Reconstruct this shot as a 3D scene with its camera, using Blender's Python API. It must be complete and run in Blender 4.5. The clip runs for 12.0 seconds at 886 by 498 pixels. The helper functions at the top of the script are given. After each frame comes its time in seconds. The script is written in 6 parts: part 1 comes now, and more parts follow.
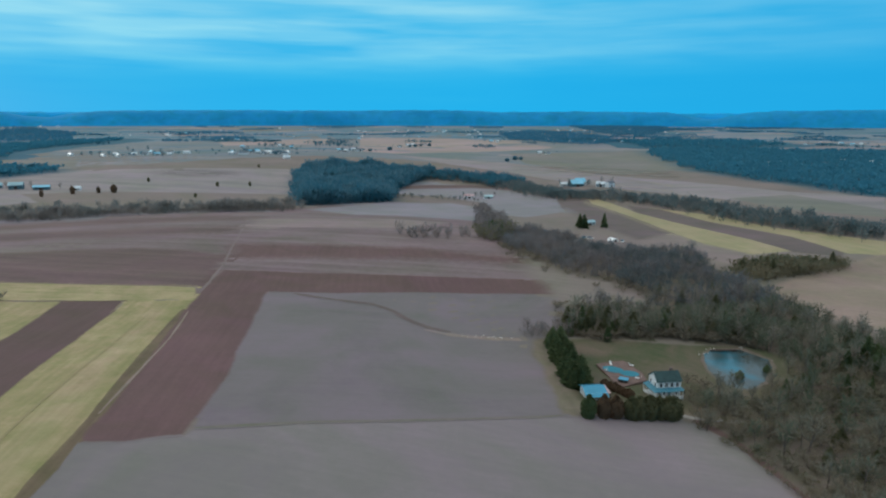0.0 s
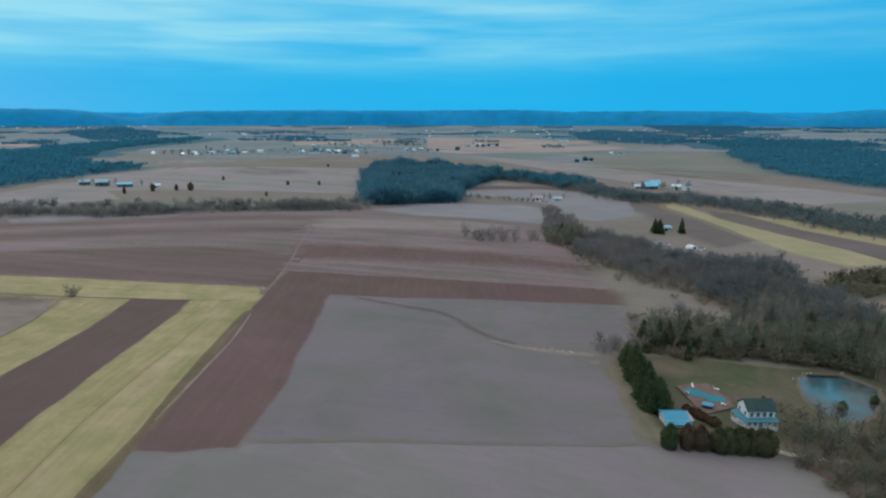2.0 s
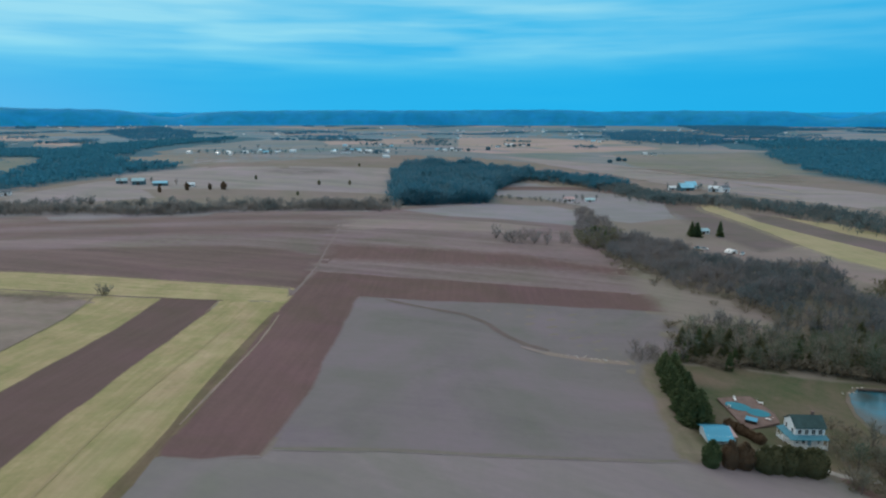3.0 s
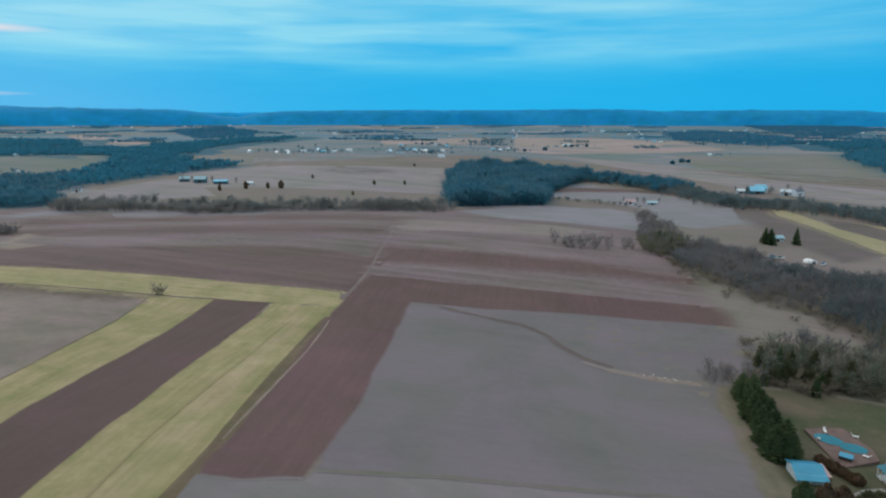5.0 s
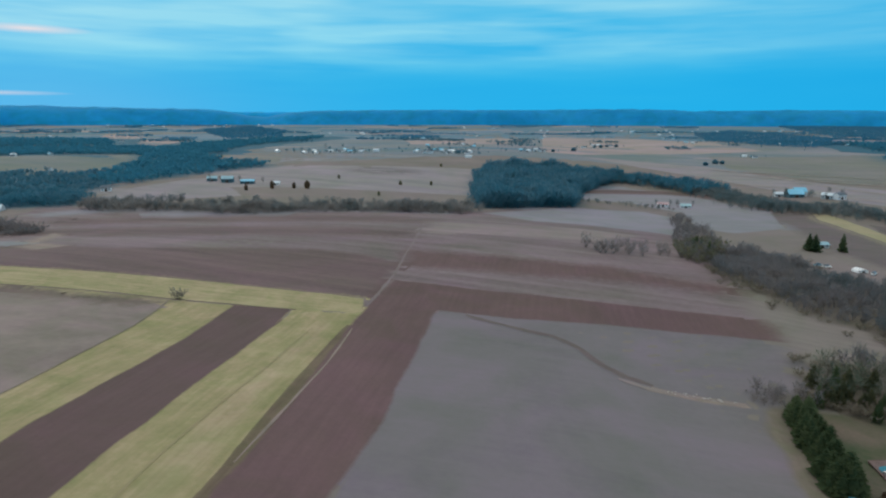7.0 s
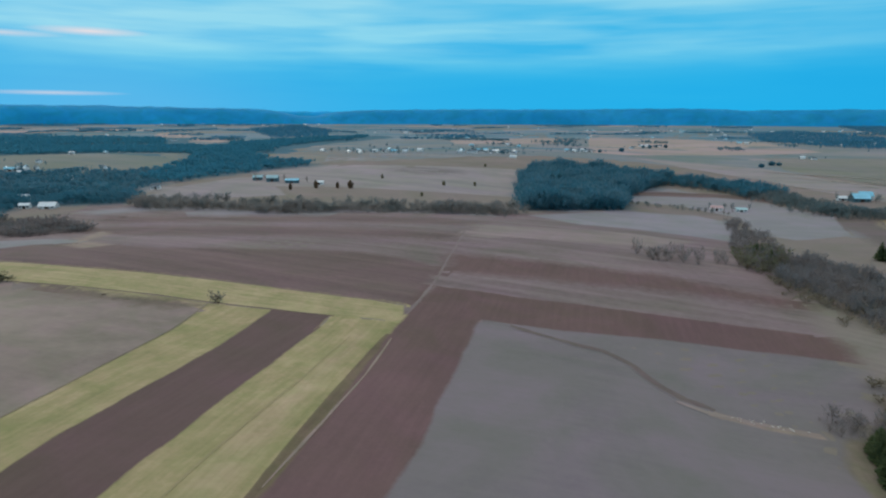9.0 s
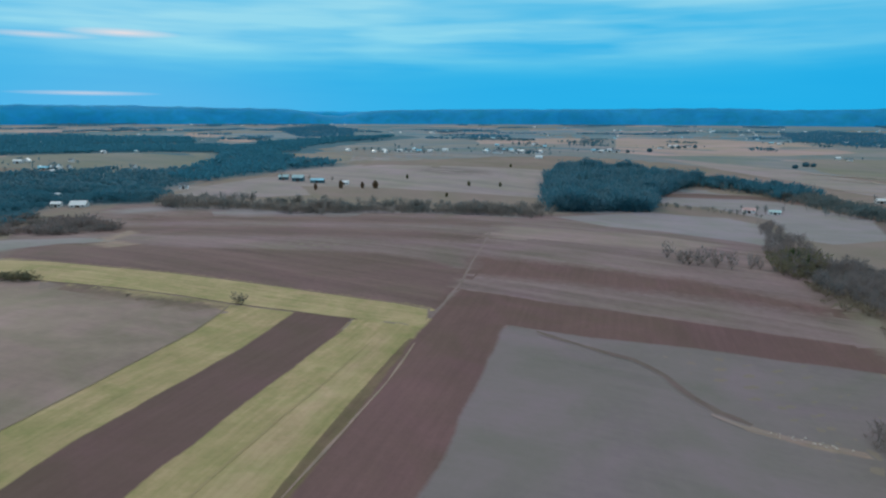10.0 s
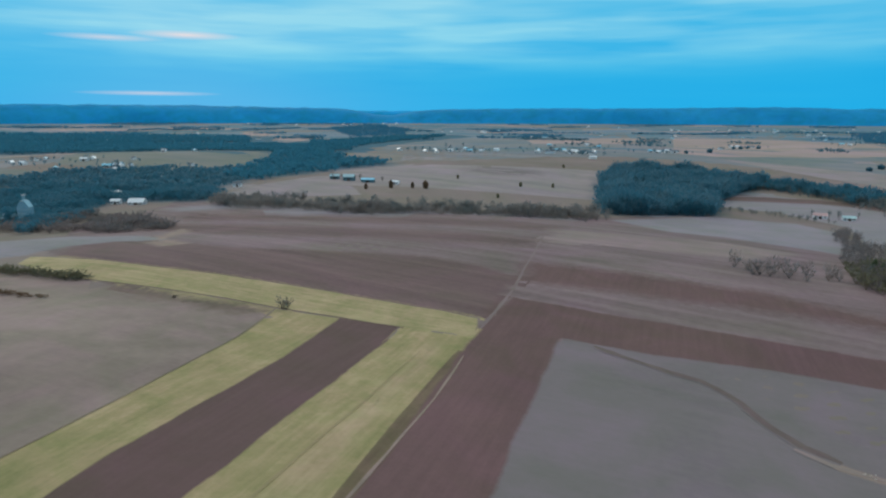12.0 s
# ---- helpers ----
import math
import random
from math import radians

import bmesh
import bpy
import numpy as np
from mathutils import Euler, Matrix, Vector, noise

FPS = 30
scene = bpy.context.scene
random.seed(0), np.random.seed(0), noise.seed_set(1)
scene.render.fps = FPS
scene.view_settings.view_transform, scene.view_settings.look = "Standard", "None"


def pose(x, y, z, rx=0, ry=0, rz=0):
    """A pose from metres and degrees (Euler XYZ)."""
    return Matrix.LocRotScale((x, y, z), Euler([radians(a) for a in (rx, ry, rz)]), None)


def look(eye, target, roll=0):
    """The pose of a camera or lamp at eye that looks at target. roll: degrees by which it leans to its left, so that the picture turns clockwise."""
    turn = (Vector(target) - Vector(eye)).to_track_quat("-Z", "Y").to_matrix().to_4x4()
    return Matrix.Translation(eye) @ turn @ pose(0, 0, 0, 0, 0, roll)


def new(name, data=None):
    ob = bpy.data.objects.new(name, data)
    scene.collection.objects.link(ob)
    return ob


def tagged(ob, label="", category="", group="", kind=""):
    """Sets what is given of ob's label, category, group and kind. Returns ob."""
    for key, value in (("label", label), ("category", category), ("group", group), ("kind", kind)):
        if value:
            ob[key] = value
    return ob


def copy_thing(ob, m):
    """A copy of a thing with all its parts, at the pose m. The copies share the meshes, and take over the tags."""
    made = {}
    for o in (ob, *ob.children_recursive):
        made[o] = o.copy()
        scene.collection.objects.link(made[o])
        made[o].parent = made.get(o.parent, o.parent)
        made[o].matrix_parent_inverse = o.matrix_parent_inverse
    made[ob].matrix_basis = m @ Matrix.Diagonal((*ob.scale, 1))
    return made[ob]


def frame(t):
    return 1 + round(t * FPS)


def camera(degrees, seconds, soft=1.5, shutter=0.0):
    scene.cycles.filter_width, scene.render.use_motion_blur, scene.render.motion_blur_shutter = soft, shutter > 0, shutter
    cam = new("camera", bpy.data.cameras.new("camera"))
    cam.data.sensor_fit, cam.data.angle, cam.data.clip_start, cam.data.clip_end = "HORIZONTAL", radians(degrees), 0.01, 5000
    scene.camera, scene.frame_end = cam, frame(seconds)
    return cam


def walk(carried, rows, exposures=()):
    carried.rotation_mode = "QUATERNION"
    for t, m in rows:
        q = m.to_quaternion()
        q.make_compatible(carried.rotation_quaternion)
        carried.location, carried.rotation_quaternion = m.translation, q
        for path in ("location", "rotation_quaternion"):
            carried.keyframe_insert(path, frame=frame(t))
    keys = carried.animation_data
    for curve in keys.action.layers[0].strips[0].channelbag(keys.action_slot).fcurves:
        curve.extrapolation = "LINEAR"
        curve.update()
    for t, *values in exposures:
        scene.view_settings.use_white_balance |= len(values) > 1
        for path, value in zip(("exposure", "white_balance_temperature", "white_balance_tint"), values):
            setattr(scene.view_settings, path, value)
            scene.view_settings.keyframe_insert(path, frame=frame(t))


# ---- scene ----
cam = camera(71.2, 12.0, soft=2.2)
# seconds, x, y, z, yaw to the left, pitch, roll
ROWS = [
    (0.0, -0.01, -0.01, 70.00, 0.00, -11.91, 0.12),
    (0.5, -0.14, 2.38, 70.06, 1.49, -11.91, 0.10),
    (1.0, -0.38, 4.96, 70.11, 3.02, -11.93, 0.10),
    (1.5, -0.63, 7.49, 70.09, 4.59, -11.94, 0.09),
    (2.0, -0.87, 10.18, 70.07, 6.17, -11.94, 0.06),
    (2.5, -1.37, 12.61, 70.04, 7.69, -11.95, 0.05),
    (3.0, -1.72, 15.07, 69.99, 8.98, -11.95, 0.06),
    (5.0, -4.63, 25.01, 69.94, 14.02, -11.98, 0.05),
    (5.5, -5.40, 27.56, 69.97, 14.72, -11.98, 0.07),
    (6.0, -6.14, 29.80, 70.05, 15.14, -11.99, 0.09),
    (6.5, -6.78, 32.30, 70.06, 15.72, -11.99, 0.10),
    (7.0, -7.93, 34.94, 69.97, 16.45, -11.99, 0.12),
    (9.0, -11.56, 44.46, 70.23, 20.45, -12.05, 0.15),
    (9.5, -12.46, 46.46, 70.36, 21.59, -12.07, 0.15),
    (10.0, -13.42, 48.72, 70.36, 22.75, -12.07, 0.14),
    (10.5, -14.57, 51.17, 70.40, 23.92, -12.09, 0.14),
    (11.0, -15.86, 53.45, 70.40, 25.07, -12.10, 0.14),
    (11.5, -17.34, 55.74, 70.46, 26.20, -12.11, 0.15),
    (12.0, -18.52, 58.29, 70.41, 27.39, -12.14, 0.15),
]
walk(cam, [(t, pose(x, y, z, 90 + pitch, 0, yaw) @ pose(0, 0, 0, 0, 0, roll)) for t, x, y, z, yaw, pitch, roll in ROWS],
     exposures=[(0.0, 0.0), (3.0, 0.0), (7.0, -0.03), (12.0, -0.06)])

# ---- world and light: a low sun ahead to the left, behind a broken overcast ----
SUN_AZ, SUN_EL = radians(49), radians(9)
scene.view_settings.exposure = 0.0
world = bpy.data.worlds.new("overcast_sky")
scene.world = world
world.use_nodes = True


def node(tree, kind, **values):
    made = tree.nodes.new(kind)
    for key, value in values.items():
        if key in made.inputs:
            made.inputs[key].default_value = value
    return made


def ramp(tree, stops):
    made = tree.nodes.new("ShaderNodeValToRGB")
    band = made.color_ramp
    while len(band.elements) < len(stops):
        band.elements.new(0.5)
    for el, (at, col) in zip(band.elements, stops):
        el.position = at
        el.color = (*col, 1) if len(col) == 3 else col
    return made


def build_sky():
    tree = world.node_tree
    link = tree.links.new
    back = tree.nodes["Background"]
    sky = tree.nodes.new("ShaderNodeTexSky")
    sky.sky_type, sky.sun_disc, sky.sun_elevation, sky.sun_rotation = "NISHITA", False, SUN_EL, -SUN_AZ
    coord = tree.nodes.new("ShaderNodeTexCoord")
    split = tree.nodes.new("ShaderNodeSeparateXYZ")
    link(coord.outputs["Generated"], split.inputs[0])

    def maths(kind, a, b):
        made = tree.nodes.new("ShaderNodeMath")
        made.operation = kind
        for socket, value in zip(made.inputs, (a, b)):
            if hasattr(value, "links"):
                link(value, socket)
            else:
                socket.default_value = value
        return made.outputs[0]

    def blend(weight, low, high):
        made = tree.nodes.new("ShaderNodeMix")
        made.data_type = "RGBA"
        for socket, value in ((made.inputs[0], weight), (made.inputs[6], low), (made.inputs[7], high)):
            if hasattr(value, "links"):
                link(value, socket)
            else:
                socket.default_value = value
        return made.outputs[2]

    # the deck: deep blue low down, grey-white overhead
    tone = ramp(tree, [(0.0, (0.014, 0.45, 0.86)), (0.05, (0.012, 0.435, 0.845)), (0.12, (0.016, 0.465, 0.85)), (0.2, (0.05, 0.51, 0.84)),
                       (0.45, (0.7, 0.78, 0.84)), (1.0, (0.93, 0.95, 0.96))])
    link(split.outputs["Z"], tone.inputs[0])
    # long flat streaks: broad banks, flat bars and thin wisps
    sheets = []
    for scale, size, low, high in (((1.6, 1.6, 12), 1.6, 0.40, 0.62), ((2.5, 2.5, 27), 1.6, 0.44, 0.64), ((4.0, 4.0, 62), 1.6, 0.48, 0.70)):
        stretch = tree.nodes.new("ShaderNodeMapping")
        stretch.inputs["Scale"].default_value = scale
        stretch.inputs["Location"].default_value = (3.1, 1.7, 0.4)
        link(coord.outputs["Generated"], stretch.inputs[0])
        streak = node(tree, "ShaderNodeTexNoise", Scale=size, Detail=3.0, Roughness=0.45, Distortion=0.15)
        link(stretch.outputs[0], streak.inputs["Vector"])
        pale = ramp(tree, [(low, (0, 0, 0)), (high, (1, 1, 1))])
        link(streak.outputs[0], pale.inputs[0])
        sheets.append(pale.outputs[0])
    # thinner cloud towards the sun and higher up
    toward = tree.nodes.new("ShaderNodeVectorMath")
    toward.operation = "DOT_PRODUCT"
    link(coord.outputs["Generated"], toward.inputs[0])
    toward.inputs[1].default_value = (-math.sin(SUN_AZ), math.cos(SUN_AZ), 0)
    side = ramp(tree, [(0.02, (0.12, 0.12, 0.12)), (0.35, (0.42, 0.42, 0.42)), (0.65, (0.8, 0.8, 0.8)), (0.9, (1, 1, 1))])
    link(toward.outputs["Value"], side.inputs[0])
    rise = ramp(tree, [(0.012, (0.03, 0.03, 0.03)), (0.06, (0.2, 0.2, 0.2)), (0.092, (0.72, 0.72, 0.72)), (0.13, (1, 1, 1)), (0.4, (0, 0, 0))])
    link(split.outputs["Z"], rise.inputs[0])
    sheet = maths("ADD", maths("ADD", maths("MULTIPLY", sheets[0], 0.55), maths("MULTIPLY", sheets[1], 0.45)), maths("MULTIPLY", sheets[2], 0.22))
    weight = maths("MINIMUM", maths("MULTIPLY", maths("MULTIPLY", side.outputs[0], rise.outputs[0]), maths("ADD", maths("MULTIPLY", sheet, 1.0), 0.17)), 1.0)
    veil = ramp(tree, [(0.05, (0.06, 0.60, 0.87)), (0.10, (0.25, 0.70, 0.90)), (0.17, (0.31, 0.71, 0.89))])
    link(split.outputs["Z"], veil.inputs[0])
    # the deck is thickest away from the sun
    thick = ramp(tree, [(0.0, (0.75, 0.75, 0.75)), (0.6, (0, 0, 0))])
    link(toward.outputs["Value"], thick.inputs[0])
    low = ramp(tree, [(0.17, (1, 1, 1)), (0.3, (0, 0, 0))])
    link(split.outputs["Z"], low.inputs[0])
    colour = blend(weight, blend(maths("MULTIPLY", thick.outputs[0], low.outputs[0]), tone.outputs[0], (0.014, 0.37, 0.76, 1)), veil.outputs[0])
    # gaps where the low sun glows through
    for az, el, long, thick, power in ((49.0, 6.4, 13, 150, 0.9), (54.8, 5.95, 13, 190, 0.6), (52.1, 1.75, 10, 260, 0.55), (50, 7.0, 4, 24, 0.04)):
        az, el = radians(az), radians(el)
        flat = tree.nodes.new("ShaderNodeMapping")
        flat.inputs["Scale"].default_value = (long, long, thick)
        link(coord.outputs["Generated"], flat.inputs[0])
        far = tree.nodes.new("ShaderNodeVectorMath")
        far.operation = "DISTANCE"
        link(flat.outputs[0], far.inputs[0])
        far.inputs[1].default_value = (-math.sin(az) * math.cos(el) * long, math.cos(az) * math.cos(el) * long, math.sin(el) * thick)
        glow = ramp(tree, [(0.0, (power, power, power)), (0.35, (power * 0.6, power * 0.6, power * 0.6)), (1.0, (0, 0, 0))])
        link(far.outputs["Value"], glow.inputs[0])
        colour = blend(glow.outputs[0], colour, (0.86, 0.76, 0.78, 1))
    # a little of the clear sky shows through
    clear = tree.nodes.new("ShaderNodeVectorMath")
    clear.operation = "SCALE"
    clear.inputs["Scale"].default_value = 0.05
    link(sky.outputs[0], clear.inputs[0])
    link(blend(0.02, colour, clear.outputs[0]), back.inputs["Color"])
    back.inputs["Strength"].default_value = 1.0


build_sky()
lamp = bpy.data.lights.new("sun", "SUN")
lamp.energy, lamp.angle, lamp.color = 0.8, radians(30), (1.0, 0.9, 0.8)
sun = new("sun", lamp)
sun.matrix_world = look((-math.sin(SUN_AZ) * 900, math.cos(SUN_AZ) * 900, 900 * math.tan(SUN_EL + radians(14))), (0, 0, 0))

# ---- materials ----


def principled(name, rough=0.9, metal=0.0, spec=0.3):
    mat = bpy.data.materials.new(name)
    mat.use_nodes = True
    bsdf = mat.node_tree.nodes["Principled BSDF"]
    bsdf.inputs["Roughness"].default_value = rough
    bsdf.inputs["Metallic"].default_value = metal
    bsdf.inputs["Specular IOR Level"].default_value = spec
    return mat, mat.node_tree, bsdf


SOILS = {}


def soil(tree, bsdf, low, high, rows=0.0, angle=0.0, patch=0.02, grain=0.9, third=None, drills=0.55):
    """Field surface: broad patches between two colours, fine crumb, drill rows at an angle, faint relief."""
    bsdf.inputs["Roughness"].default_value = 0.95
    bsdf.inputs["Specular IOR Level"].default_value = 0.12
    link = tree.links.new
    coord = tree.nodes.new("ShaderNodeTexCoord")
    broad = node(tree, "ShaderNodeTexNoise", Scale=patch, Detail=5.0, Roughness=0.6, Distortion=0.6)
    link(coord.outputs["Object"], broad.inputs["Vector"])
    turn = tree.nodes.new("ShaderNodeMapping")
    turn.vector_type = "TEXTURE"
    turn.inputs["Rotation"].default_value = (0, 0, radians(angle))
    turn.inputs["Scale"].default_value = (1, 18, 1)
    link(coord.outputs["Object"], turn.inputs[0])
    drill = node(tree, "ShaderNodeTexNoise", Scale=drills, Detail=3.0, Roughness=0.65)
    link(turn.outputs[0], drill.inputs["Vector"])
    fine = node(tree, "ShaderNodeTexNoise", Scale=grain, Detail=4.0, Roughness=0.7)
    link(coord.outputs["Object"], fine.inputs["Vector"])
    # weights of the three scales
    add1 = tree.nodes.new("ShaderNodeMix")
    add1.inputs[0].default_value = rows
    link(broad.outputs[0], add1.inputs[2])
    link(drill.outputs[0], add1.inputs[3])
    add2 = tree.nodes.new("ShaderNodeMix")
    add2.inputs[0].default_value = 0.22
    link(add1.outputs[0], add2.inputs[2])
    link(fine.outputs[0], add2.inputs[3])
    stops = [(0.36, low), (0.64, high)] if third is None else [(0.34, low), (0.5, third), (0.66, high)]
    col = ramp(tree, stops)
    link(add2.outputs[0], col.inputs[0])
    # damp, weedy and bare places tint the whole
    damp = node(tree, "ShaderNodeTexNoise", Scale=max(patch * 1.7, 0.004), Detail=4.0, Roughness=0.55, Distortion=1.0)
    shift = tree.nodes.new("ShaderNodeMapping")
    shift.inputs["Location"].default_value = (310, 120, 40)
    link(coord.outputs["Object"], shift.inputs[0])
    link(shift.outputs[0], damp.inputs["Vector"])
    tint = ramp(tree, [(0.3, (0.86, 0.93, 0.84)), (0.5, (0.995, 0.985, 0.995)), (0.7, (1.10, 1.015, 1.12))])
    link(damp.outputs[0], tint.inputs[0])
    hue = tree.nodes.new("ShaderNodeMix")
    hue.data_type, hue.blend_type = "RGBA", "MULTIPLY"
    hue.inputs[0].default_value = 1.0
    link(col.outputs[0], hue.inputs[6])
    link(tint.outputs[0], hue.inputs[7])
    link(hue.outputs[2], bsdf.inputs["Base Color"])
    bump = node(tree, "ShaderNodeBump", Strength=0.35, Distance=0.15)
    link(add2.outputs[0], bump.inputs["Height"])
    link(bump.outputs[0], bsdf.inputs["Normal"])


def earth(name, *look_of, **more):
    mat, tree, bsdf = principled(name)
    soil(tree, bsdf, *look_of, **more)
    SOILS[name] = (look_of, more)
    return mat


def margin(one, two):
    """The ragged strip in which one soil gives way to another."""
    name = one.name + "_to_" + two.name
    if name in bpy.data.materials:
        return bpy.data.materials[name]
    mat, tree, bsdf = principled(name)
    link = tree.links.new
    other = tree.nodes.new("ShaderNodeBsdfPrincipled")
    for shader, mate in ((bsdf, one), (other, two)):
        look_of, more = SOILS[mate.name]
        soil(tree, shader, *look_of, **more)
    coord = tree.nodes.new("ShaderNodeTexCoord")
    edge = tree.nodes.new("ShaderNodeAttribute")
    edge.attribute_name = "bare"
    rag = node(tree, "ShaderNodeTexNoise", Scale=0.3, Detail=5.0, Roughness=0.65)
    link(coord.outputs["Object"], rag.inputs["Vector"])
    thin = tree.nodes.new("ShaderNodeMath")
    thin.operation = "MULTIPLY_ADD"
    link(rag.outputs[0], thin.inputs[0])
    thin.inputs[1].default_value, thin.inputs[2].default_value = 1.1, -0.8
    gone = tree.nodes.new("ShaderNodeMath")
    gone.operation, gone.use_clamp = "MULTIPLY_ADD", True
    link(edge.outputs["Fac"], gone.inputs[0])
    gone.inputs[1].default_value = 1.5
    link(thin.outputs[0], gone.inputs[2])
    both = tree.nodes.new("ShaderNodeMixShader")
    link(gone.outputs[0], both.inputs[0])
    link(bsdf.outputs[0], both.inputs[1])
    link(other.outputs[0], both.inputs[2])
    link(both.outputs[0], tree.nodes["Material Output"].inputs["Surface"])
    return mat


def plain(name, colour, rough=0.6, metal=0.0, spec=0.4, vary=0.12, scale=1.5):
    """Paint, metal, stone: one colour with worn variation at two scales and faint relief."""
    mat, tree, bsdf = principled(name, rough, metal, spec)
    link = tree.links.new
    coord = tree.nodes.new("ShaderNodeTexCoord")
    wide = node(tree, "ShaderNodeTexNoise", Scale=scale * 0.3, Detail=3.0)
    tight = node(tree, "ShaderNodeTexNoise", Scale=scale * 4, Detail=4.0, Roughness=0.7)
    link(coord.outputs["Object"], wide.inputs["Vector"])
    link(coord.outputs["Object"], tight.inputs["Vector"])
    mix = tree.nodes.new("ShaderNodeMix")
    mix.inputs[0].default_value = 0.4
    link(wide.outputs[0], mix.inputs[2])
    link(tight.outputs[0], mix.inputs[3])
    col = ramp(tree, [(0.3, tuple(c * (1 - vary * 2) for c in colour)), (0.7, tuple(min(1, c * (1 + vary)) for c in colour))])
    link(mix.outputs[0], col.inputs[0])
    link(col.outputs[0], bsdf.inputs["Base Color"])
    bump = node(tree, "ShaderNodeBump", Strength=0.2, Distance=0.02)
    link(tight.outputs[0], bump.inputs["Height"])
    link(bump.outputs[0], bsdf.inputs["Normal"])
    return mat


def growth(name, low, high, rough=0.85, scale=0.35, third=None):
    """Twigs, needles and leaves: colour varies from clump to clump and from piece to piece."""
    mat, tree, bsdf = principled(name, rough, 0, 0.15)
    link = tree.links.new
    geo = tree.nodes.new("ShaderNodeNewGeometry")
    coord = tree.nodes.new("ShaderNodeTexCoord")
    info = tree.nodes.new("ShaderNodeObjectInfo")
    patch = node(tree, "ShaderNodeTexNoise", Scale=scale * 0.12, Detail=3.0)
    link(geo.outputs["Position"], patch.inputs["Vector"])
    mix = tree.nodes.new("ShaderNodeMix")
    mix.inputs[0].default_value = 0.25
    link(patch.outputs[0], mix.inputs[2])
    link(geo.outputs["Random Per Island"], mix.inputs[3])
    mix2 = tree.nodes.new("ShaderNodeMix")
    mix2.inputs[0].default_value = 0.2
    link(mix.outputs[0], mix2.inputs[2])
    link(info.outputs["Random"], mix2.inputs[3])
    col = ramp(tree, [(0.25, low), (0.75, high)] if third is None else [(0.39, low), (0.5, third), (0.62, high)])
    link(mix2.outputs[0], col.inputs[0])
    link(col.outputs[0], bsdf.inputs["Base Color"])
    # thin sprays let part of the light through
    soft = tree.nodes.new("ShaderNodeBsdfTranslucent")
    link(col.outputs[0], soft.inputs["Color"])
    both = tree.nodes.new("ShaderNodeMixShader")
    both.inputs[0].default_value = 0.5
    link(bsdf.outputs[0], both.inputs[1])
    link(soft.outputs[0], both.inputs[2])
    link(both.outputs[0], tree.nodes["Material Output"].inputs["Surface"])
    return mat


MEADOW = earth("stubble_ground", (0.165, 0.145, 0.125), (0.228, 0.198, 0.168), 0.35, 85, 0.008, 0.3)
HILL = earth("hill_stubble", (0.136, 0.105, 0.104), (0.236, 0.189, 0.184), 0.72, 86, 0.012, 0.3, None, 0.11)
NEAR_SOIL = earth("near_field_soil", (0.186, 0.166, 0.172), (0.24, 0.213, 0.215), 0.3, 80, 0.016, 0.5, (0.206, 0.188, 0.184))
GREY_SOIL = earth("grey_stubble", (0.15, 0.136, 0.142), (0.2, 0.172, 0.186), 0.25, 100, 0.016, 0.5, (0.178, 0.162, 0.162))
RED_SOIL = earth("red_tilled_soil", (0.112, 0.075, 0.071), (0.156, 0.103, 0.095), 0.4, 8, 0.02, 0.8)
BROWN_SOIL = earth("brown_tilled_soil", (0.108, 0.073, 0.068), (0.140, 0.096, 0.088), 0.4, 8, 0.02, 0.8)
CROP = earth("yellow_green_cover_crop", (0.20, 0.202, 0.088), (0.425, 0.348, 0.205), 0.38, 9, 0.05, 0.6, (0.30, 0.264, 0.135))
CROP_DRY = earth("dry_tan_cover_crop", (0.255, 0.222, 0.115), (0.44, 0.36, 0.222), 0.4, 9, 0.05, 0.6, (0.345, 0.29, 0.165))
SLOPE_TAN = earth("warm_tan_slope", (0.205, 0.166, 0.132), (0.298, 0.243, 0.19), 0.3, 60, 0.02, 0.3)
CROP_FLAT = earth("yellow_green_cross_strip", (0.205, 0.21, 0.092), (0.45, 0.37, 0.22), 0.45, 98, 0.05, 0.6, (0.32, 0.28, 0.15))
CROP_FAR = earth("pale_far_cover_crop", (0.262, 0.238, 0.138), (0.365, 0.322, 0.195), 0.6, 8, 0.02, 0.4)
# damp grass, darkened for the shadow side of the trench
VERGE_DARK = earth("damp_shadowed_gully_grass", (0.118, 0.095, 0.088), (0.165, 0.137, 0.122), 0.4, 60, 0.08, 0.9)
FALLOW_DARK = earth("weedy_fallow", (0.125, 0.098, 0.08), (0.185, 0.148, 0.118), 0.2, 95, 0.05, 0.4)
ROUGH = earth("rough_margin_grass", (0.135, 0.122, 0.088), (0.215, 0.185, 0.14), 0.3, 0, 0.06, 0.7)
TERRACE = earth("pale_terrace_line", (0.26, 0.24, 0.20), (0.33, 0.30, 0.25), 0.3, 80, 0.02, 0.3)
CROP_LINE = earth("worn_crop_line", (0.245, 0.212, 0.112), (0.31, 0.265, 0.15), 0.4, 8, 0.05, 0.9)
VERGE = earth("dark_grass_verge", (0.118, 0.092, 0.062), (0.182, 0.148, 0.09), 0.5, 8, 0.05, 0.9)
TRACK = earth("trodden_pale_track", (0.22, 0.175, 0.145), (0.29, 0.24, 0.19), 0.2, 8, 0.1, 1.2)
FALLOW = earth("fallow_tan_field", (0.182, 0.148, 0.13), (0.288, 0.24, 0.206), 0.15, 95, 0.022, 0.25)
STRIP_DARK = earth("strip_dark_stubble", (0.112, 0.079, 0.076), (0.172, 0.125, 0.116), 0.65, 88, 0.015, 0.4, None, 0.12)
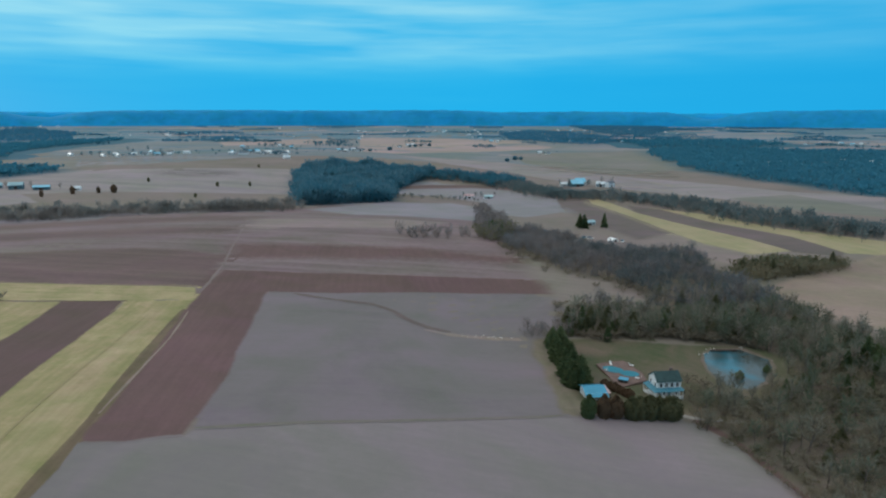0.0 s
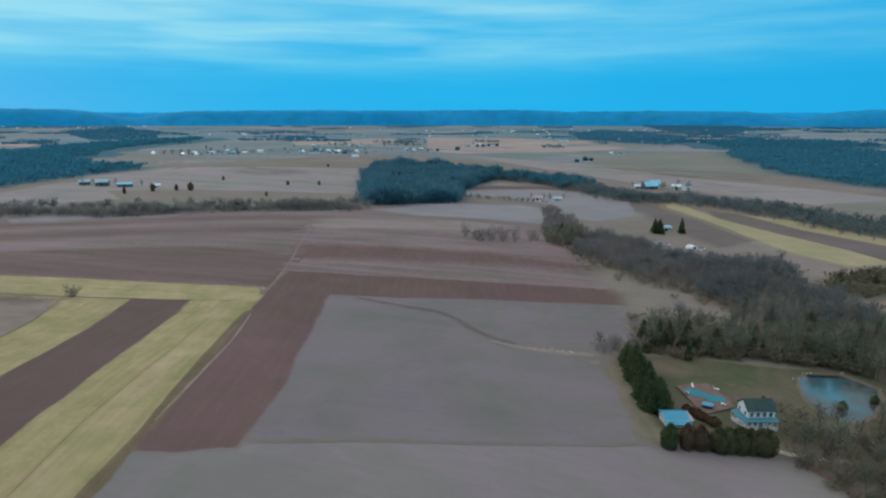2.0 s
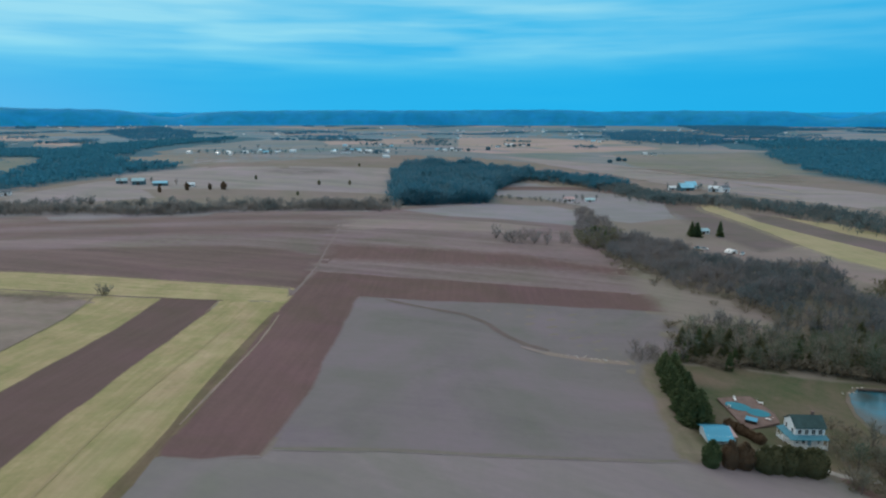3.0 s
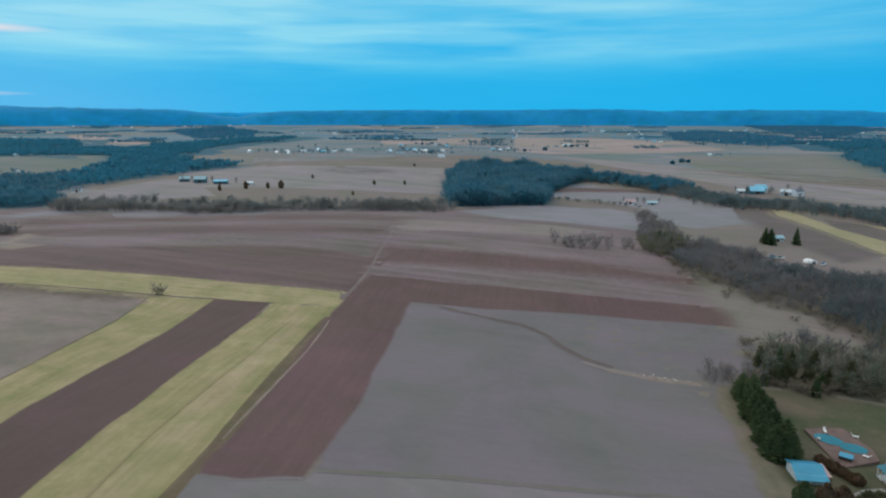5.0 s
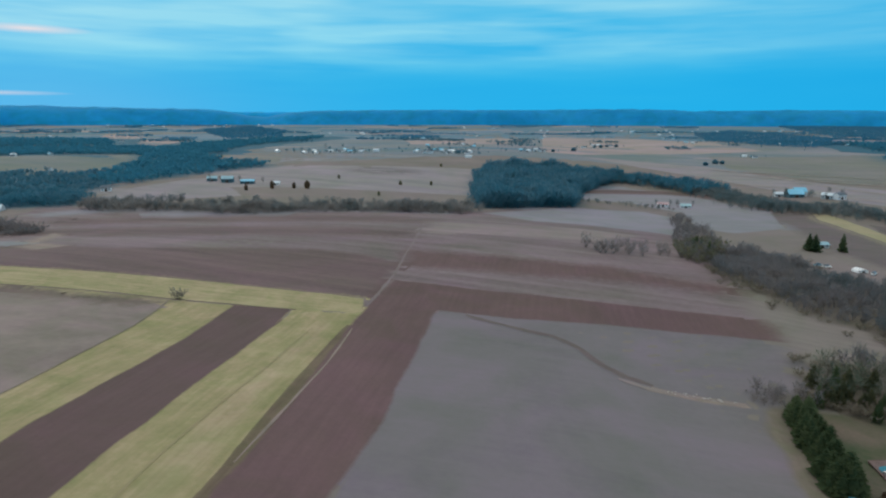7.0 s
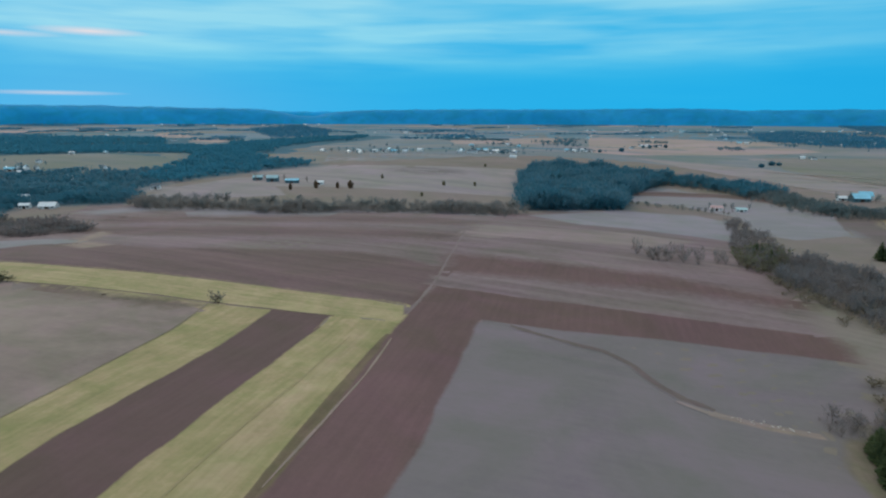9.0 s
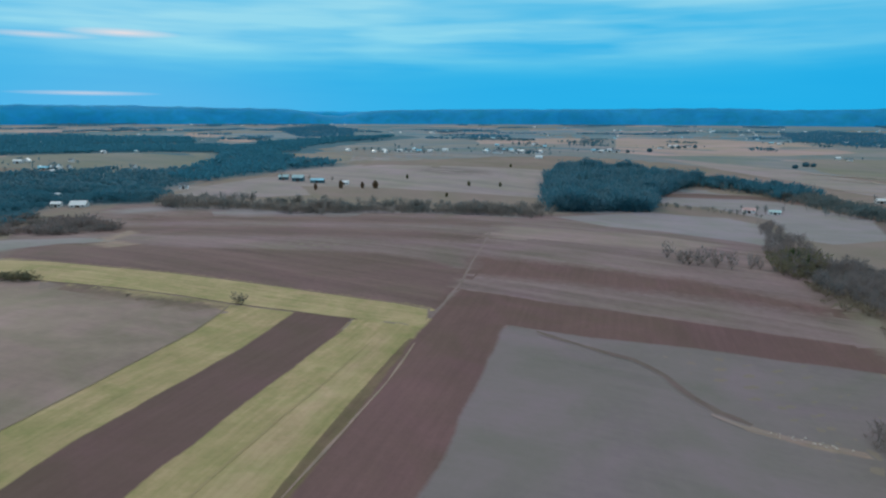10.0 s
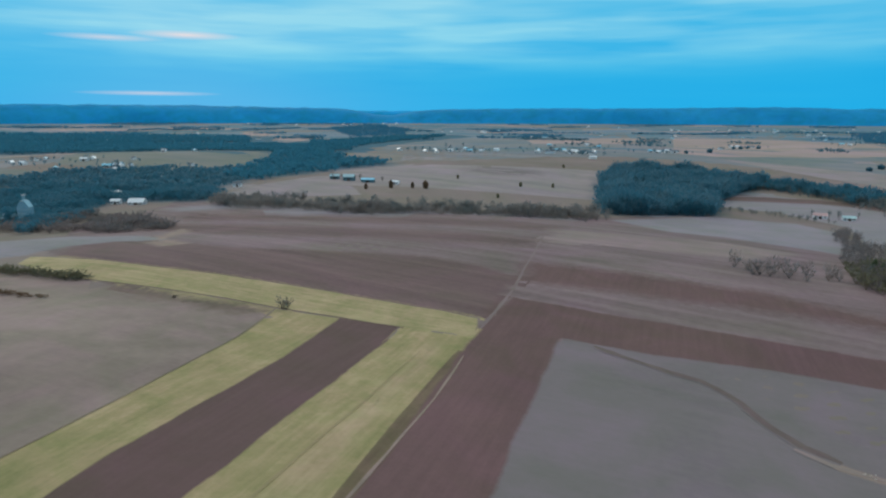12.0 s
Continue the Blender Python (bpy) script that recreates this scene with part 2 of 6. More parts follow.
STRIP_LIGHT = earth("strip_light_stubble", (0.195, 0.162, 0.15), (0.265, 0.22, 0.2), 0.6, 88, 0.015, 0.4, None, 0.12)
PALE = earth("pale_grey_stubble", (0.198, 0.196, 0.21), (0.255, 0.246, 0.252), 0.4, 86, 0.012, 0.4)
# TAN and ORANGE are shifted cooler: thin distance haze put into the colours
TAN = earth("tan_corn_stubble", (0.196, 0.185, 0.188), (0.3, 0.266, 0.254), 0.55, 80, 0.006, 0.1, None, 0.03)
ORANGE = earth("orange_tan_stubble", (0.268, 0.226, 0.212), (0.375, 0.302, 0.264), 0.4, 80, 0.004, 0.1, None, 0.02)
OLIVE = earth("olive_pasture", (0.15, 0.162, 0.14), (0.23, 0.218, 0.183), 0.55, 80, 0.006, 0.1, None, 0.03)
LAWN = earth("winter_lawn", (0.058, 0.084, 0.04), (0.155, 0.122, 0.09), 0.12, 30, 0.05, 0.8, (0.108, 0.101, 0.066))
FLOOR_WOOD = earth("leaf_litter", (0.118, 0.105, 0.082), (0.165, 0.142, 0.112), 0.1, 0, 0.05, 0.7)
RIM = earth("olive_tan_rim", (0.165, 0.15, 0.127), (0.228, 0.203, 0.173), 0.5, 70, 0.02, 0.4)
# valley floors: haze is put into the soil colour, bluer farther off
VALLEY = earth("haze_cool_valley_floor", (0.095, 0.17, 0.185), (0.285, 0.252, 0.24), 0.75, 88, 0.003, 0.05, (0.178, 0.203, 0.208), 0.012)
VALLEY_FAR = earth("haze_blue_valley_floor", (0.045, 0.175, 0.24), (0.285, 0.265, 0.262), 0.75, 88, 0.002, 0.03, (0.13, 0.205, 0.24), 0.008)
PLOUGH_GREY = earth("grey_mauve_plough", (0.16, 0.142, 0.145), (0.215, 0.188, 0.182), 0.5, 80, 0.01, 0.2)
SLOPE_BROWN = earth("dull_brown_slope", (0.122, 0.102, 0.097), (0.168, 0.14, 0.128), 0.45, 85, 0.015, 0.4)
TRACK_FAINT = earth("faint_field_track", (0.168, 0.136, 0.129), (0.215, 0.177, 0.165), 0.3, 8, 0.05, 0.8)
BALK = earth("thin_grass_balk", (0.145, 0.135, 0.115), (0.19, 0.175, 0.15), 0.3, 8, 0.05, 0.8)
GREEN_PASTURE = earth("dull_green_pasture", (0.115, 0.16, 0.142), (0.195, 0.198, 0.17), 0.5, 80, 0.006, 0.1, None, 0.03)
# ridge woods: distance haze is put into this blue base colour
RIDGE = earth("haze_blue_ridge", (0.005, 0.215, 0.43), (0.01, 0.285, 0.545), 0.1, 0, 0.006, 0.05)

# ---- the lie of the land ----
HILLS = [
    (-90, 120, 110, 12.0), (-270, 200, 130, 16.7), (-110, 330, 120, -0.9), (40, 60, 140, 1.8), (60, 170, 90, -5.7),
    (150, 220, 110, -2.5), (60, 330, 110, 6.9), (20, 470, 130, 1.6), (-300, 440, 170, -4.6), (40, 720, 200, 1.2),
    (-250, 640, 200, 3.3), (-440, 640, 160, 4.3), (200, 800, 220, -0.1), (-60, 900, 200, -16.8), (-600, 950, 300, -6.0),
]
HILLS += [
    (100, 1400, 350, -11.3), (-300, 1350, 350, 18.1), (-1000, 900, 350, 0.7), (-480, 400, 120, 1.5), (250, 400, 200, 1.4),
    (110, 420, 90, -5.1), (-70, 290, 80, -0.9), (-150, 400, 90, 6.5), (-40, 400, 90, -0.1), (-130, 200, 60, -6.4),
    (30, 220, 50, -3.5), (-200, 540, 90, -1.7), (40, 640, 120, -7.6), (-950, 840, 150, 10.7),
]


def height(x, y):
    """Ground height in metres: a flat valley floor with broad swells, raised far off to fit the camera's view."""
    away = np.clip((np.hypot(x, y) - 2500) / 1900, 0, 1)
    return -7 + 26 * away * away * (3 - 2 * away) + sum(v * np.exp(-((x - a) ** 2 + (y - b) ** 2) / (2 * s * s)) for a, b, s, v in HILLS)


def graded(fine_from, fine_to, step, far_from, far_to):
    """Grid lines, even in the middle and wider apart outside."""
    mid = list(np.arange(fine_from, fine_to + 0.1, step))
    out, gap = [mid[-1]], step
    while out[-1] < far_to:
        gap *= 1.09
        out.append(out[-1] + gap)
    low, gap = [mid[0]], step
    while low[-1] > far_from:
        gap *= 1.09
        low.append(low[-1] - gap)
    return np.array(low[:0:-1] + mid + out[1:])


GRID_X = graded(-360, 260, 8, -5400, 5400)
GRID_Y = graded(60, 700, 8, -5400, 5400)


def mesh_object(name, verts, faces, mat, parent=None, smooth=False):
    me = bpy.data.meshes.new(name)
    me.from_pydata(verts, [], faces)
    me.materials.append(mat)
    if smooth:
        me.polygons.foreach_set("use_smooth", [True] * len(me.polygons))
    ob = new(name, me)
    ob.parent = parent
    return ob


def build_ground():
    xs, ys = np.meshgrid(GRID_X, GRID_Y)
    zs = height(xs, ys)
    nx = len(GRID_X)
    verts = np.stack([xs, ys, zs], -1).reshape(-1, 3).tolist()
    faces = [(j * nx + i, j * nx + i + 1, (j + 1) * nx + i + 1, (j + 1) * nx + i)
             for j in range(len(GRID_Y) - 1) for i in range(nx - 1)]
    ob = mesh_object("ground", verts, faces, MEADOW, smooth=True)
    tagged(ob, "rolling valley ground of dull tan stubble", "ground", kind="structure")


build_ground()


FIELDS, RIBBONS = [], []


def field(*spec):
    """Notes a field; all are laid once every neighbour is known."""
    FIELDS.append(spec + (1, 0.5, 0.05, 1.0)[len(spec) - 4:])


def inside(x, y, ring):
    hit = False
    for (ax, ay), (bx, by) in zip(ring, ring[1:] + ring[:1]):
        if (ay > y) != (by > y) and x < (bx - ax) * (y - ay) / (by - ay) + ax:
            hit = not hit
    return hit


def soil_at(x, y, but=None):
    """The soil of the uppermost field at a place."""
    best, found = -1.0, MEADOW
    for spec in FIELDS:
        if spec is but or spec[4] * spec[6] <= best or spec[2].name not in SOILS:
            continue
        ring = spec[1]
        if min(p[0] for p in ring) < x < max(p[0] for p in ring) and min(p[1] for p in ring) < y < max(p[1] for p in ring) and inside(x, y, ring):
            best, found = spec[4] * spec[6], spec[2]
    return found


def lay_field(spec):
    """A worked field draped over the ground, cut along the ground's own grid; its margin gives way to its neighbours."""
    name, corners, mat, label, level, wobble, lift, soft = spec
    lift *= 0.28
    level += 0.11 * (FIELDS.index(spec) % 7)
    ring = []
    for (ax, ay), (bx, by) in zip(corners, corners[1:] + corners[:1]):
        far = math.hypot(bx - ax, by - ay)
        dist = math.hypot(ax, ay)
        n = max(1, int(far / max(2.4, dist * 0.012)))
        for k in range(n):
            f = k / n
            x, y = ax + (bx - ax) * f, ay + (by - ay) * f
            d = noise.noise((x * 0.07, y * 0.07, level)) * wobble * max(1, dist / 250)
            ring.append((x - (by - ay) / far * d, y + (bx - ax) / far * d))
    area = sum(ax * by - bx * ay for (ax, ay), (bx, by) in zip(ring, ring[1:] + ring[:1]))
    turn = 1 if area > 0 else -1
    inner, outer, beyond = [], [], []
    for k, (x, y) in enumerate(ring):
        (ax, ay), (bx, by) = ring[k - 1], ring[(k + 1) % len(ring)]
        far = math.hypot(bx - ax, by - ay) + 1e-6
        s = turn * soft * 0.5 * max(1, math.hypot(x, y) / 170)
        nx, ny = (by - ay) / far, -(bx - ax) / far
        inner.append((x - nx * s, y - ny * s))
        outer.append((x + nx * s, y + ny * s))
        beyond.append((x + nx * (s + turn * 0.25), y + ny * (s + turn * 0.25)))
    bm = bmesh.new()
    bare = bm.verts.layers.float.new("bare")
    mats = [mat]
    low = [bm.verts.new((x, y, 0)) for x, y in inner]
    rim = [bm.verts.new((x, y, 0)) for x, y in outer]
    for v in rim:
        v[bare] = 1.0
    bm.faces.new(low)
    near = min(math.hypot(x, y) for x, y in corners) < 1150
    for k in range(len(low)):
        made = bm.faces.new((low[k - 1], low[k], rim[k], rim[k - 1]))
        if near:
            edge = margin(mat, soil_at(*beyond[k], spec))
            if edge not in mats:
                mats.append(edge)
            made.material_index = mats.index(edge)
    bm.normal_update()
    bmesh.ops.triangulate(bm, faces=bm.faces[:])
    x0, x1 = min(p[0] for p in outer), max(p[0] for p in outer)
    y0, y1 = min(p[1] for p in outer), max(p[1] for p in outer)
    for lines, axis, lo, hi in ((GRID_X, (1, 0, 0), x0, x1), (GRID_Y, (0, 1, 0), y0, y1)):
        for v in lines[(lines > lo) & (lines < hi)]:
            at = (v, 0, 0) if axis[0] else (0, v, 0)
            bmesh.ops.bisect_plane(bm, geom=bm.verts[:] + bm.edges[:] + bm.faces[:], plane_co=at, plane_no=axis)
    for v in bm.verts:
        v.co.z = height(v.co.x, v.co.y) + level * lift * max(1, math.hypot(v.co.x, v.co.y) / 300)
    for f in bm.faces:
        f.smooth = True
        if f.normal.z < 0:
            f.normal_flip()
    me = bpy.data.meshes.new(name)
    bm.to_mesh(me)
    bm.free()
    for m in mats:
        me.materials.append(m)
    return tagged(new(name, me), label, "field", kind="structure")


def ribbon(*spec):
    """Notes a narrow strip; it is laid with the fields."""
    RIBBONS.append(spec)


def lay_ribbon(name, line, width, mat, label, level=4, category="track"):
    """A narrow draped strip along a line."""
    pts = []
    for (ax, ay), (bx, by) in zip(line, line[1:]):
        n = max(1, int(math.hypot(bx - ax, by - ay) / 4))
        pts += [(ax + (bx - ax) * k / n, ay + (by - ay) * k / n) for k in range(n)]
    pts.append(line[-1])
    verts, faces = [], []
    for i, (x, y) in enumerate(pts):
        ax, ay = pts[max(0, i - 1)]
        bx, by = pts[min(len(pts) - 1, i + 1)]
        far = math.hypot(bx - ax, by - ay)
        nx, ny = -(by - ay) / far, (bx - ax) / far
        w = width * (0.5 + 0.3 * noise.noise((x * 0.1, y * 0.1, 7)))
        sway = noise.noise((x * 0.05, y * 0.05, 3)) * width * 0.5
        for s in (-1.3, -0.6, 0, 0.6, 1.3):
            px, py = x + nx * (s * w + sway), y + ny * (s * w + sway)
            verts.append((px, py, height(px, py) + 0.07 + 0.008 * level + 0.004 * (s == 0) + max(0, math.hypot(px, py) - 400) * 0.0005))
        if i:
            k = 5 * i
            faces += [(k - 5 + e, k - 4 + e, k + 1 + e, k + e) for e in range(4)]
    made = mesh_object(name, verts, faces, mat)
    if mat.name in SOILS:
        mats = [mat]
        for k, poly in enumerate(made.data.polygons):
            if k % 4 in (0, 3):
                x, y, z = poly.center
                edge = margin(mat, soil_at(x, y))
                if edge not in mats:
                    mats.append(edge)
                    made.data.materials.append(edge)
                poly.material_index = mats.index(edge)
    last = len(pts) - 1
    thin = made.data.attributes.new("bare", "FLOAT", "POINT")
    thin.data.foreach_set("value", [1.0 if k % 5 in (0, 4) or k // 5 in (0, last) else 0.0 for k in range(len(verts))])
    return tagged(made, label, category, kind="structure")

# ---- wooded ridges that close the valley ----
# the ridge behind is paler: more haze put into its colour
RIDGE_FAR = earth("paler_haze_ridge", (0.012, 0.33, 0.66), (0.016, 0.36, 0.70), 0.2, 0, 0.003, 0.02)


def ridge(name, near, far, top, mat, label):
    """A long hill round the valley; top(azimuth in degrees to the left) gives its crest height."""
    verts, faces, n = [], [], 520
    rings = 9
    for i in range(n + 1):
        az = -180 + 360 * i / n
        for k in range(rings):
            f = k / (rings - 1)
            r = near + (far - near) * f + 40 * noise.noise((az * 0.12, f * 2, 4)) * (k < rings - 1)
            z = 16 + (top(az) - 16) * (1 - (1 - min(1, f * 1.25)) ** 2)
            z += (7 * noise.noise((az * 0.9, f * 3, 1)) + 3 * noise.noise((az * 4, f * 9, 2))) * min(1, f * 2)
            a = radians(az)
            verts.append((-math.sin(a) * r, math.cos(a) * r, z))
        if i:
            b = i * rings
            faces += [(b - rings + k, b + k, b + k + 1, b - rings + k + 1) for k in range(rings - 1)]
    ob = mesh_object(name, verts, faces, mat, smooth=True)
    return tagged(ob, label, "ridge", kind="structure")


def crest(az):
    z = 121 + 7 * math.sin(az * 0.13 + 1.0) + 5 * noise.noise((az * 0.08, 3, 3)) + (5 if az > 33 else 0) * min(1, (az - 33) / 12)
    for at, wide, deep in ((32.4, 2.4, 44), (-22.9, 2.2, 46), (-5.5, 3.5, 9), (12, 5, 5)):
        z -= deep * math.exp(-((az - at) / wide) ** 2)
    return 70 + (z - 70) * 1.05


ridge("ridge", 4420, 4700, crest, RIDGE, "long low wooded ridge, distance haze put into its blue colour")
ridge("ridge_behind", 4760, 4880, lambda az: 105 + 4 * math.sin(az * 0.2), RIDGE_FAR, "far ridge seen through the gaps, haze put into its paler blue")

# ---- fields ----


def sector(name, near, far, mat, label, level):
    """A broad sheet of valley floor between two distances."""
    at = [radians(-64 + 150 * k / 20) for k in range(21)]
    rim = [(-math.sin(t) * near * (1 + 0.05 * math.sin(9 * t)), math.cos(t) * near * (1 + 0.05 * math.sin(9 * t))) for t in at]
    rim += [(-math.sin(t) * far, math.cos(t) * far) for t in at[::-1]]
    return field(name, rim, mat, label, level, 6.0, 0.012)


# two sheets whose colours carry the distance haze, the farther one bluer
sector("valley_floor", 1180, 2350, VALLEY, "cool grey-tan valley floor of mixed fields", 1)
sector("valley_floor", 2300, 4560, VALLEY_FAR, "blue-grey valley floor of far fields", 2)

field("hill_stubble", [(-224.8, 219.4), (-300, 215), (-400, 290), (-425, 345), (-460, 395), (-480, 450), (-400, 470), (-343, 473), (-304, 481), (-279, 518), (-238, 535), (-144, 550), (-57, 653), (10, 658), (29, 484), (34, 343), (59.9, 294.6), (78.2, 279.7), (90.4, 260.5), (87.6, 244.4), (64.7, 245.9), (46.9, 244.6), (45.2, 261.7), (-0.9, 252), (-69.8, 237.5), (-95.2, 232.3), (-172.3, 232.4)],
      HILL, "mauve-brown stubble over the broad hill", 1, 1.0, 0.03)
field("pale_patch", [(-295.1, 261.8), (-336.9, 318.9), (-320.2, 310.7), (-299, 278.1), (-272.8, 271.5), (-276.1, 256.3)],
      TRACK, "bare pale patch of earth by the brush", 3, 1.5, 0.05, 4)
field("valley_pasture", [(-1007, 565), (-920, 563), (-871, 564), (-836, 475), (-912, 463)], GREEN_PASTURE, "green pasture among the valley woods", 2)
field("valley_pasture", [(-800, 1126), (-638, 1092), (-557, 937), (-616, 936), (-677, 951)], OLIVE, "olive strip of pasture", 2)
field("mid_valley_field", [(-436, 607), (-345, 644), (-166, 685), (-238, 1010), (-343, 984), (-498, 937), (-545, 826), (-543, 759)],
      TAN, "wide tan corn stubble beyond the hedgerow", 1)
field("mid_valley_patch", [(-425, 915), (-395, 945), (-312, 940), (-300, 885), (-350, 850), (-405, 875)],
      PLOUGH_GREY, "brown patch in the tan stubble", 2, 0.5, 0.05, 8)
field("orange_field", [(-375, 2888), (230, 2210), (312, 1767), (136, 1570), (-102, 1332), (-177, 1359)],
      ORANGE, "far orange-tan stubble field", 1)
field("orange_field", [(-711, 2002), (-483, 2393), (-336, 2270), (-345, 1705), (-547, 1580)],
      ORANGE, "narrow far orange stubble field", 1)
field("pasture", [(155, 1479), (457, 1604), (436, 1157), (390, 996), (269, 936), (155, 1174)],
      OLIVE, "olive pasture beyond the tree row", 1)
field("terraced_field", [(-98, 1288), (125, 1196), (261, 909), (333, 782), (380, 675), (446, 621), (382, 529), (313, 553), (270, 633), (215, 745), (108, 1031), (-26, 1199)],
      TAN, "tan contour strips beyond the tree row", 2)
field("pasture", [(287, 619), (365, 647), (382, 529), (352, 487), (301, 531)],
      OLIVE, "olive pasture strip", 3)
field("valley_pasture", [(-1274, 831), (-1125, 953), (-950, 1065), (-805, 915), (-729, 752), (-809, 648), (-977, 629)],
      GREEN_PASTURE, "dull green field among the valley woods", 1)
field("valley_field", [(-515, 557), (-524, 684), (-498, 697), (-369, 560), (-430, 499), (-499, 510)],
      TAN, "tan field beside the farmstead", 1)
field("valley_field", [(-2151, 2223), (-1422, 1803), (-1306, 1577), (-1785, 1793)],
      ORANGE, "thin far tan field", 1)
field("fallow_field", [(-287.1, 196.9), (-249.3, 190.3), (-227.5, 195.6), (-207.4, 201.1), (-181.6, 208.1), (-162, 211.9), (-151.9, 184), (-144.6, 154.5), (-140.3, 136.5), (-137.8, 122.7), (-136.2, 111.5), (-129, 68), (-205, 72), (-307, 145.5)],
      FALLOW, "pale greyish tan fallow field beside the crop strips", 1)
field("stubble_field", [(-70.4, 239.9), (-42.4, 243.1), (-0.9, 254.3), (43.5, 260.8), (45.1, 234.8), (35.5, 209.3), (30.9, 205.5), (31.9, 186.5), (32.2, 163.1), (32.7, 146.1), (9.1, 138.3), (-23.5, 129.3), (-52.6, 120.7), (-56.2, 150.3), (-66.2, 207.7)],
      GREY_SOIL, "grey-mauve stubble field", 1)
field("stubble_field", [(-52.5, 120.5), (-23.5, 129), (9.1, 137.9), (32.7, 145.7), (61.6, 149.3), (69.7, 137.7), (72.6, 122.4), (73.6, 113.4), (65.4, 94), (40, 72), (-14.2, 64), (-65.4, 66), (-70.4, 93.4), (-71, 102.3), (-72, 112), (-63.5, 112.9), (-53.4, 116.9)],
      NEAR_SOIL, "pale grey stubble field", 1, 1.4, 0.05, 1.6)
field("contour_strip", [(-410, 385), (-347, 423), (-266, 456), (-181, 475), (-140, 460), (-136, 433), (-180, 424), (-261, 412), (-339, 384), (-381, 361)],
      STRIP_DARK, "brown contour strip near the crest", 2, 2.5, 0.05, 14)
field("contour_strip", [(-379, 323), (-334, 353), (-260, 378), (-185, 391), (-127, 391), (-126, 367), (-166, 354), (-227, 334), (-289.1, 310.3), (-325.7, 301.8)],
      STRIP_DARK, "brown contour strip on the hill", 2, 2.5, 0.05, 14)
field("contour_strip", [(-297.2, 217.8), (-325.1, 250.1), (-307.2, 269.3), (-248.4, 271.9), (-199.2, 296.7), (-157.2, 311.9), (-130, 310.6), (-107.5, 301), (-100.2, 246), (-133.7, 243), (-180.3, 235.4), (-237, 222), (-277.4, 216.9)],
      STRIP_DARK, "wide brown contour strip above the crop", 2, 0.5, 0.05, 5)
field("contour_strip", [(-114, 330), (-70, 336), (-8, 336), (23, 324), (41, 319), (33, 306), (5, 310), (-52, 304), (-105.1, 296.3)],
      RED_SOIL, "reddish contour strip on the hill", 2, 2.0, 0.05, 9)
field("contour_strip", [(-133, 443), (-37, 470), (2, 453), (-24, 408), (-104, 395), (-121, 372)],
      STRIP_LIGHT, "pinkish pale contour strip", 2, 0.5, 0.05, 5)
# grazing light along the crest, put in as a paler field
field("crest_stubble", [(-455, 400), (-440, 440), (-400, 462), (-343, 465), (-304, 473), (-279, 510), (-238, 527), (-150, 540), (-140, 518), (-225, 503), (-262, 482), (-300, 450), (-345, 443), (-400, 436), (-430, 395)],
      PALE, "pale stubble along the crest of the hill", 2, 1.5, 0.05, 8)
field("crest_field", [(-122, 546), (-62, 651), (10, 658), (38, 610), (36, 470), (14, 482), (-39, 502), (-72, 500)],
      PALE, "pale grey field on the crest", 2, 0.5, 0.05, 3)
field("tilled_strip", [(-100, 273.5), (-96.4, 235.4), (-90.8, 204.9), (-78.8, 153.1), (-74.7, 129.3), (-72.6, 115.1), (-71.4, 112.4), (-63.6, 113.1), (-53.6, 117.3), (-53.9, 122.4), (-56.2, 150.3), (-66.2, 207.7), (-70.7, 240.7), (-42.5, 243.9), (-0.9, 255.1), (43.6, 261.6), (47, 273.3), (41.5, 281.8), (-8.9, 277.6), (-57.5, 272.9)],
      RED_SOIL, "reddish brown tilled strip with an angled arm", 3, 0.9, 0.05, 1.6)
field("field_rim", [(44, 323), (59.9, 294.6), (78.2, 279.7), (90.4, 260.5), (87.6, 244.4), (65.5, 249.2), (46.9, 244.6), (47, 273.3), (41.9, 285.3)],
      RIM, "pale tan rim of the hill field", 3, 0.5, 0.05, 8)
field("cover_crop_strip", [(-303, 211.3), (-277.4, 216.9), (-237, 222), (-204.3, 229.8), (-180.3, 235.4), (-157, 240.3), (-133.7, 243), (-116.1, 245.1), (-101.3, 244.5), (-94.4, 225.7), (-103.2, 226.2), (-118, 222.8), (-140.8, 218.5), (-162.8, 212.8), (-182.6, 209), (-208.5, 202), (-228.9, 196.5), (-251.1, 191.4), (-289.8, 198.4)],
      CROP_FLAT, "yellow-green cover crop strip across the hill", 3)
field("cover_crop_strip", [(-118.4, 222.5), (-94.6, 226.1), (-93.2, 208.1), (-89.7, 188.7), (-85.1, 165.3), (-75.6, 121.4), (-74.1, 108.9), (-72.6, 96.7), (-72.0, 93.2), (-66.8, 68), (-89, 68), (-94.8, 98.5), (-98.8, 119.9), (-100.5, 130.7), (-104.5, 150.2), (-110.1, 177.4), (-114.2, 199.1)],
      CROP, "yellow-green cover crop strip", 2)
field("cover_crop_strip", [(-162, 211.9), (-140.1, 217.5), (-131.2, 180.1), (-126.2, 155.2), (-123.3, 137.1), (-121.4, 123.2), (-118.2, 109), (-109, 68), (-129, 68), (-136.2, 111.5), (-137.8, 122.7), (-140.3, 136.5), (-144.6, 154.5), (-151.9, 184)],
      CROP, "yellow-green cover crop strip beside the fallow", 2)
field("tilled_strip", [(-140.4, 218), (-119.8, 222.2), (-114.2, 199.1), (-110.1, 177.4), (-104.5, 150.2), (-100.5, 130.7), (-98.8, 119.9), (-94.8, 98.5), (-89, 68), (-109, 68), (-118.2, 109), (-121.4, 123.2), (-123.3, 137.1), (-126.2, 155.2), (-131.2, 180.1)],
      BROWN_SOIL, "dark brown tilled strip between crop strips", 1)
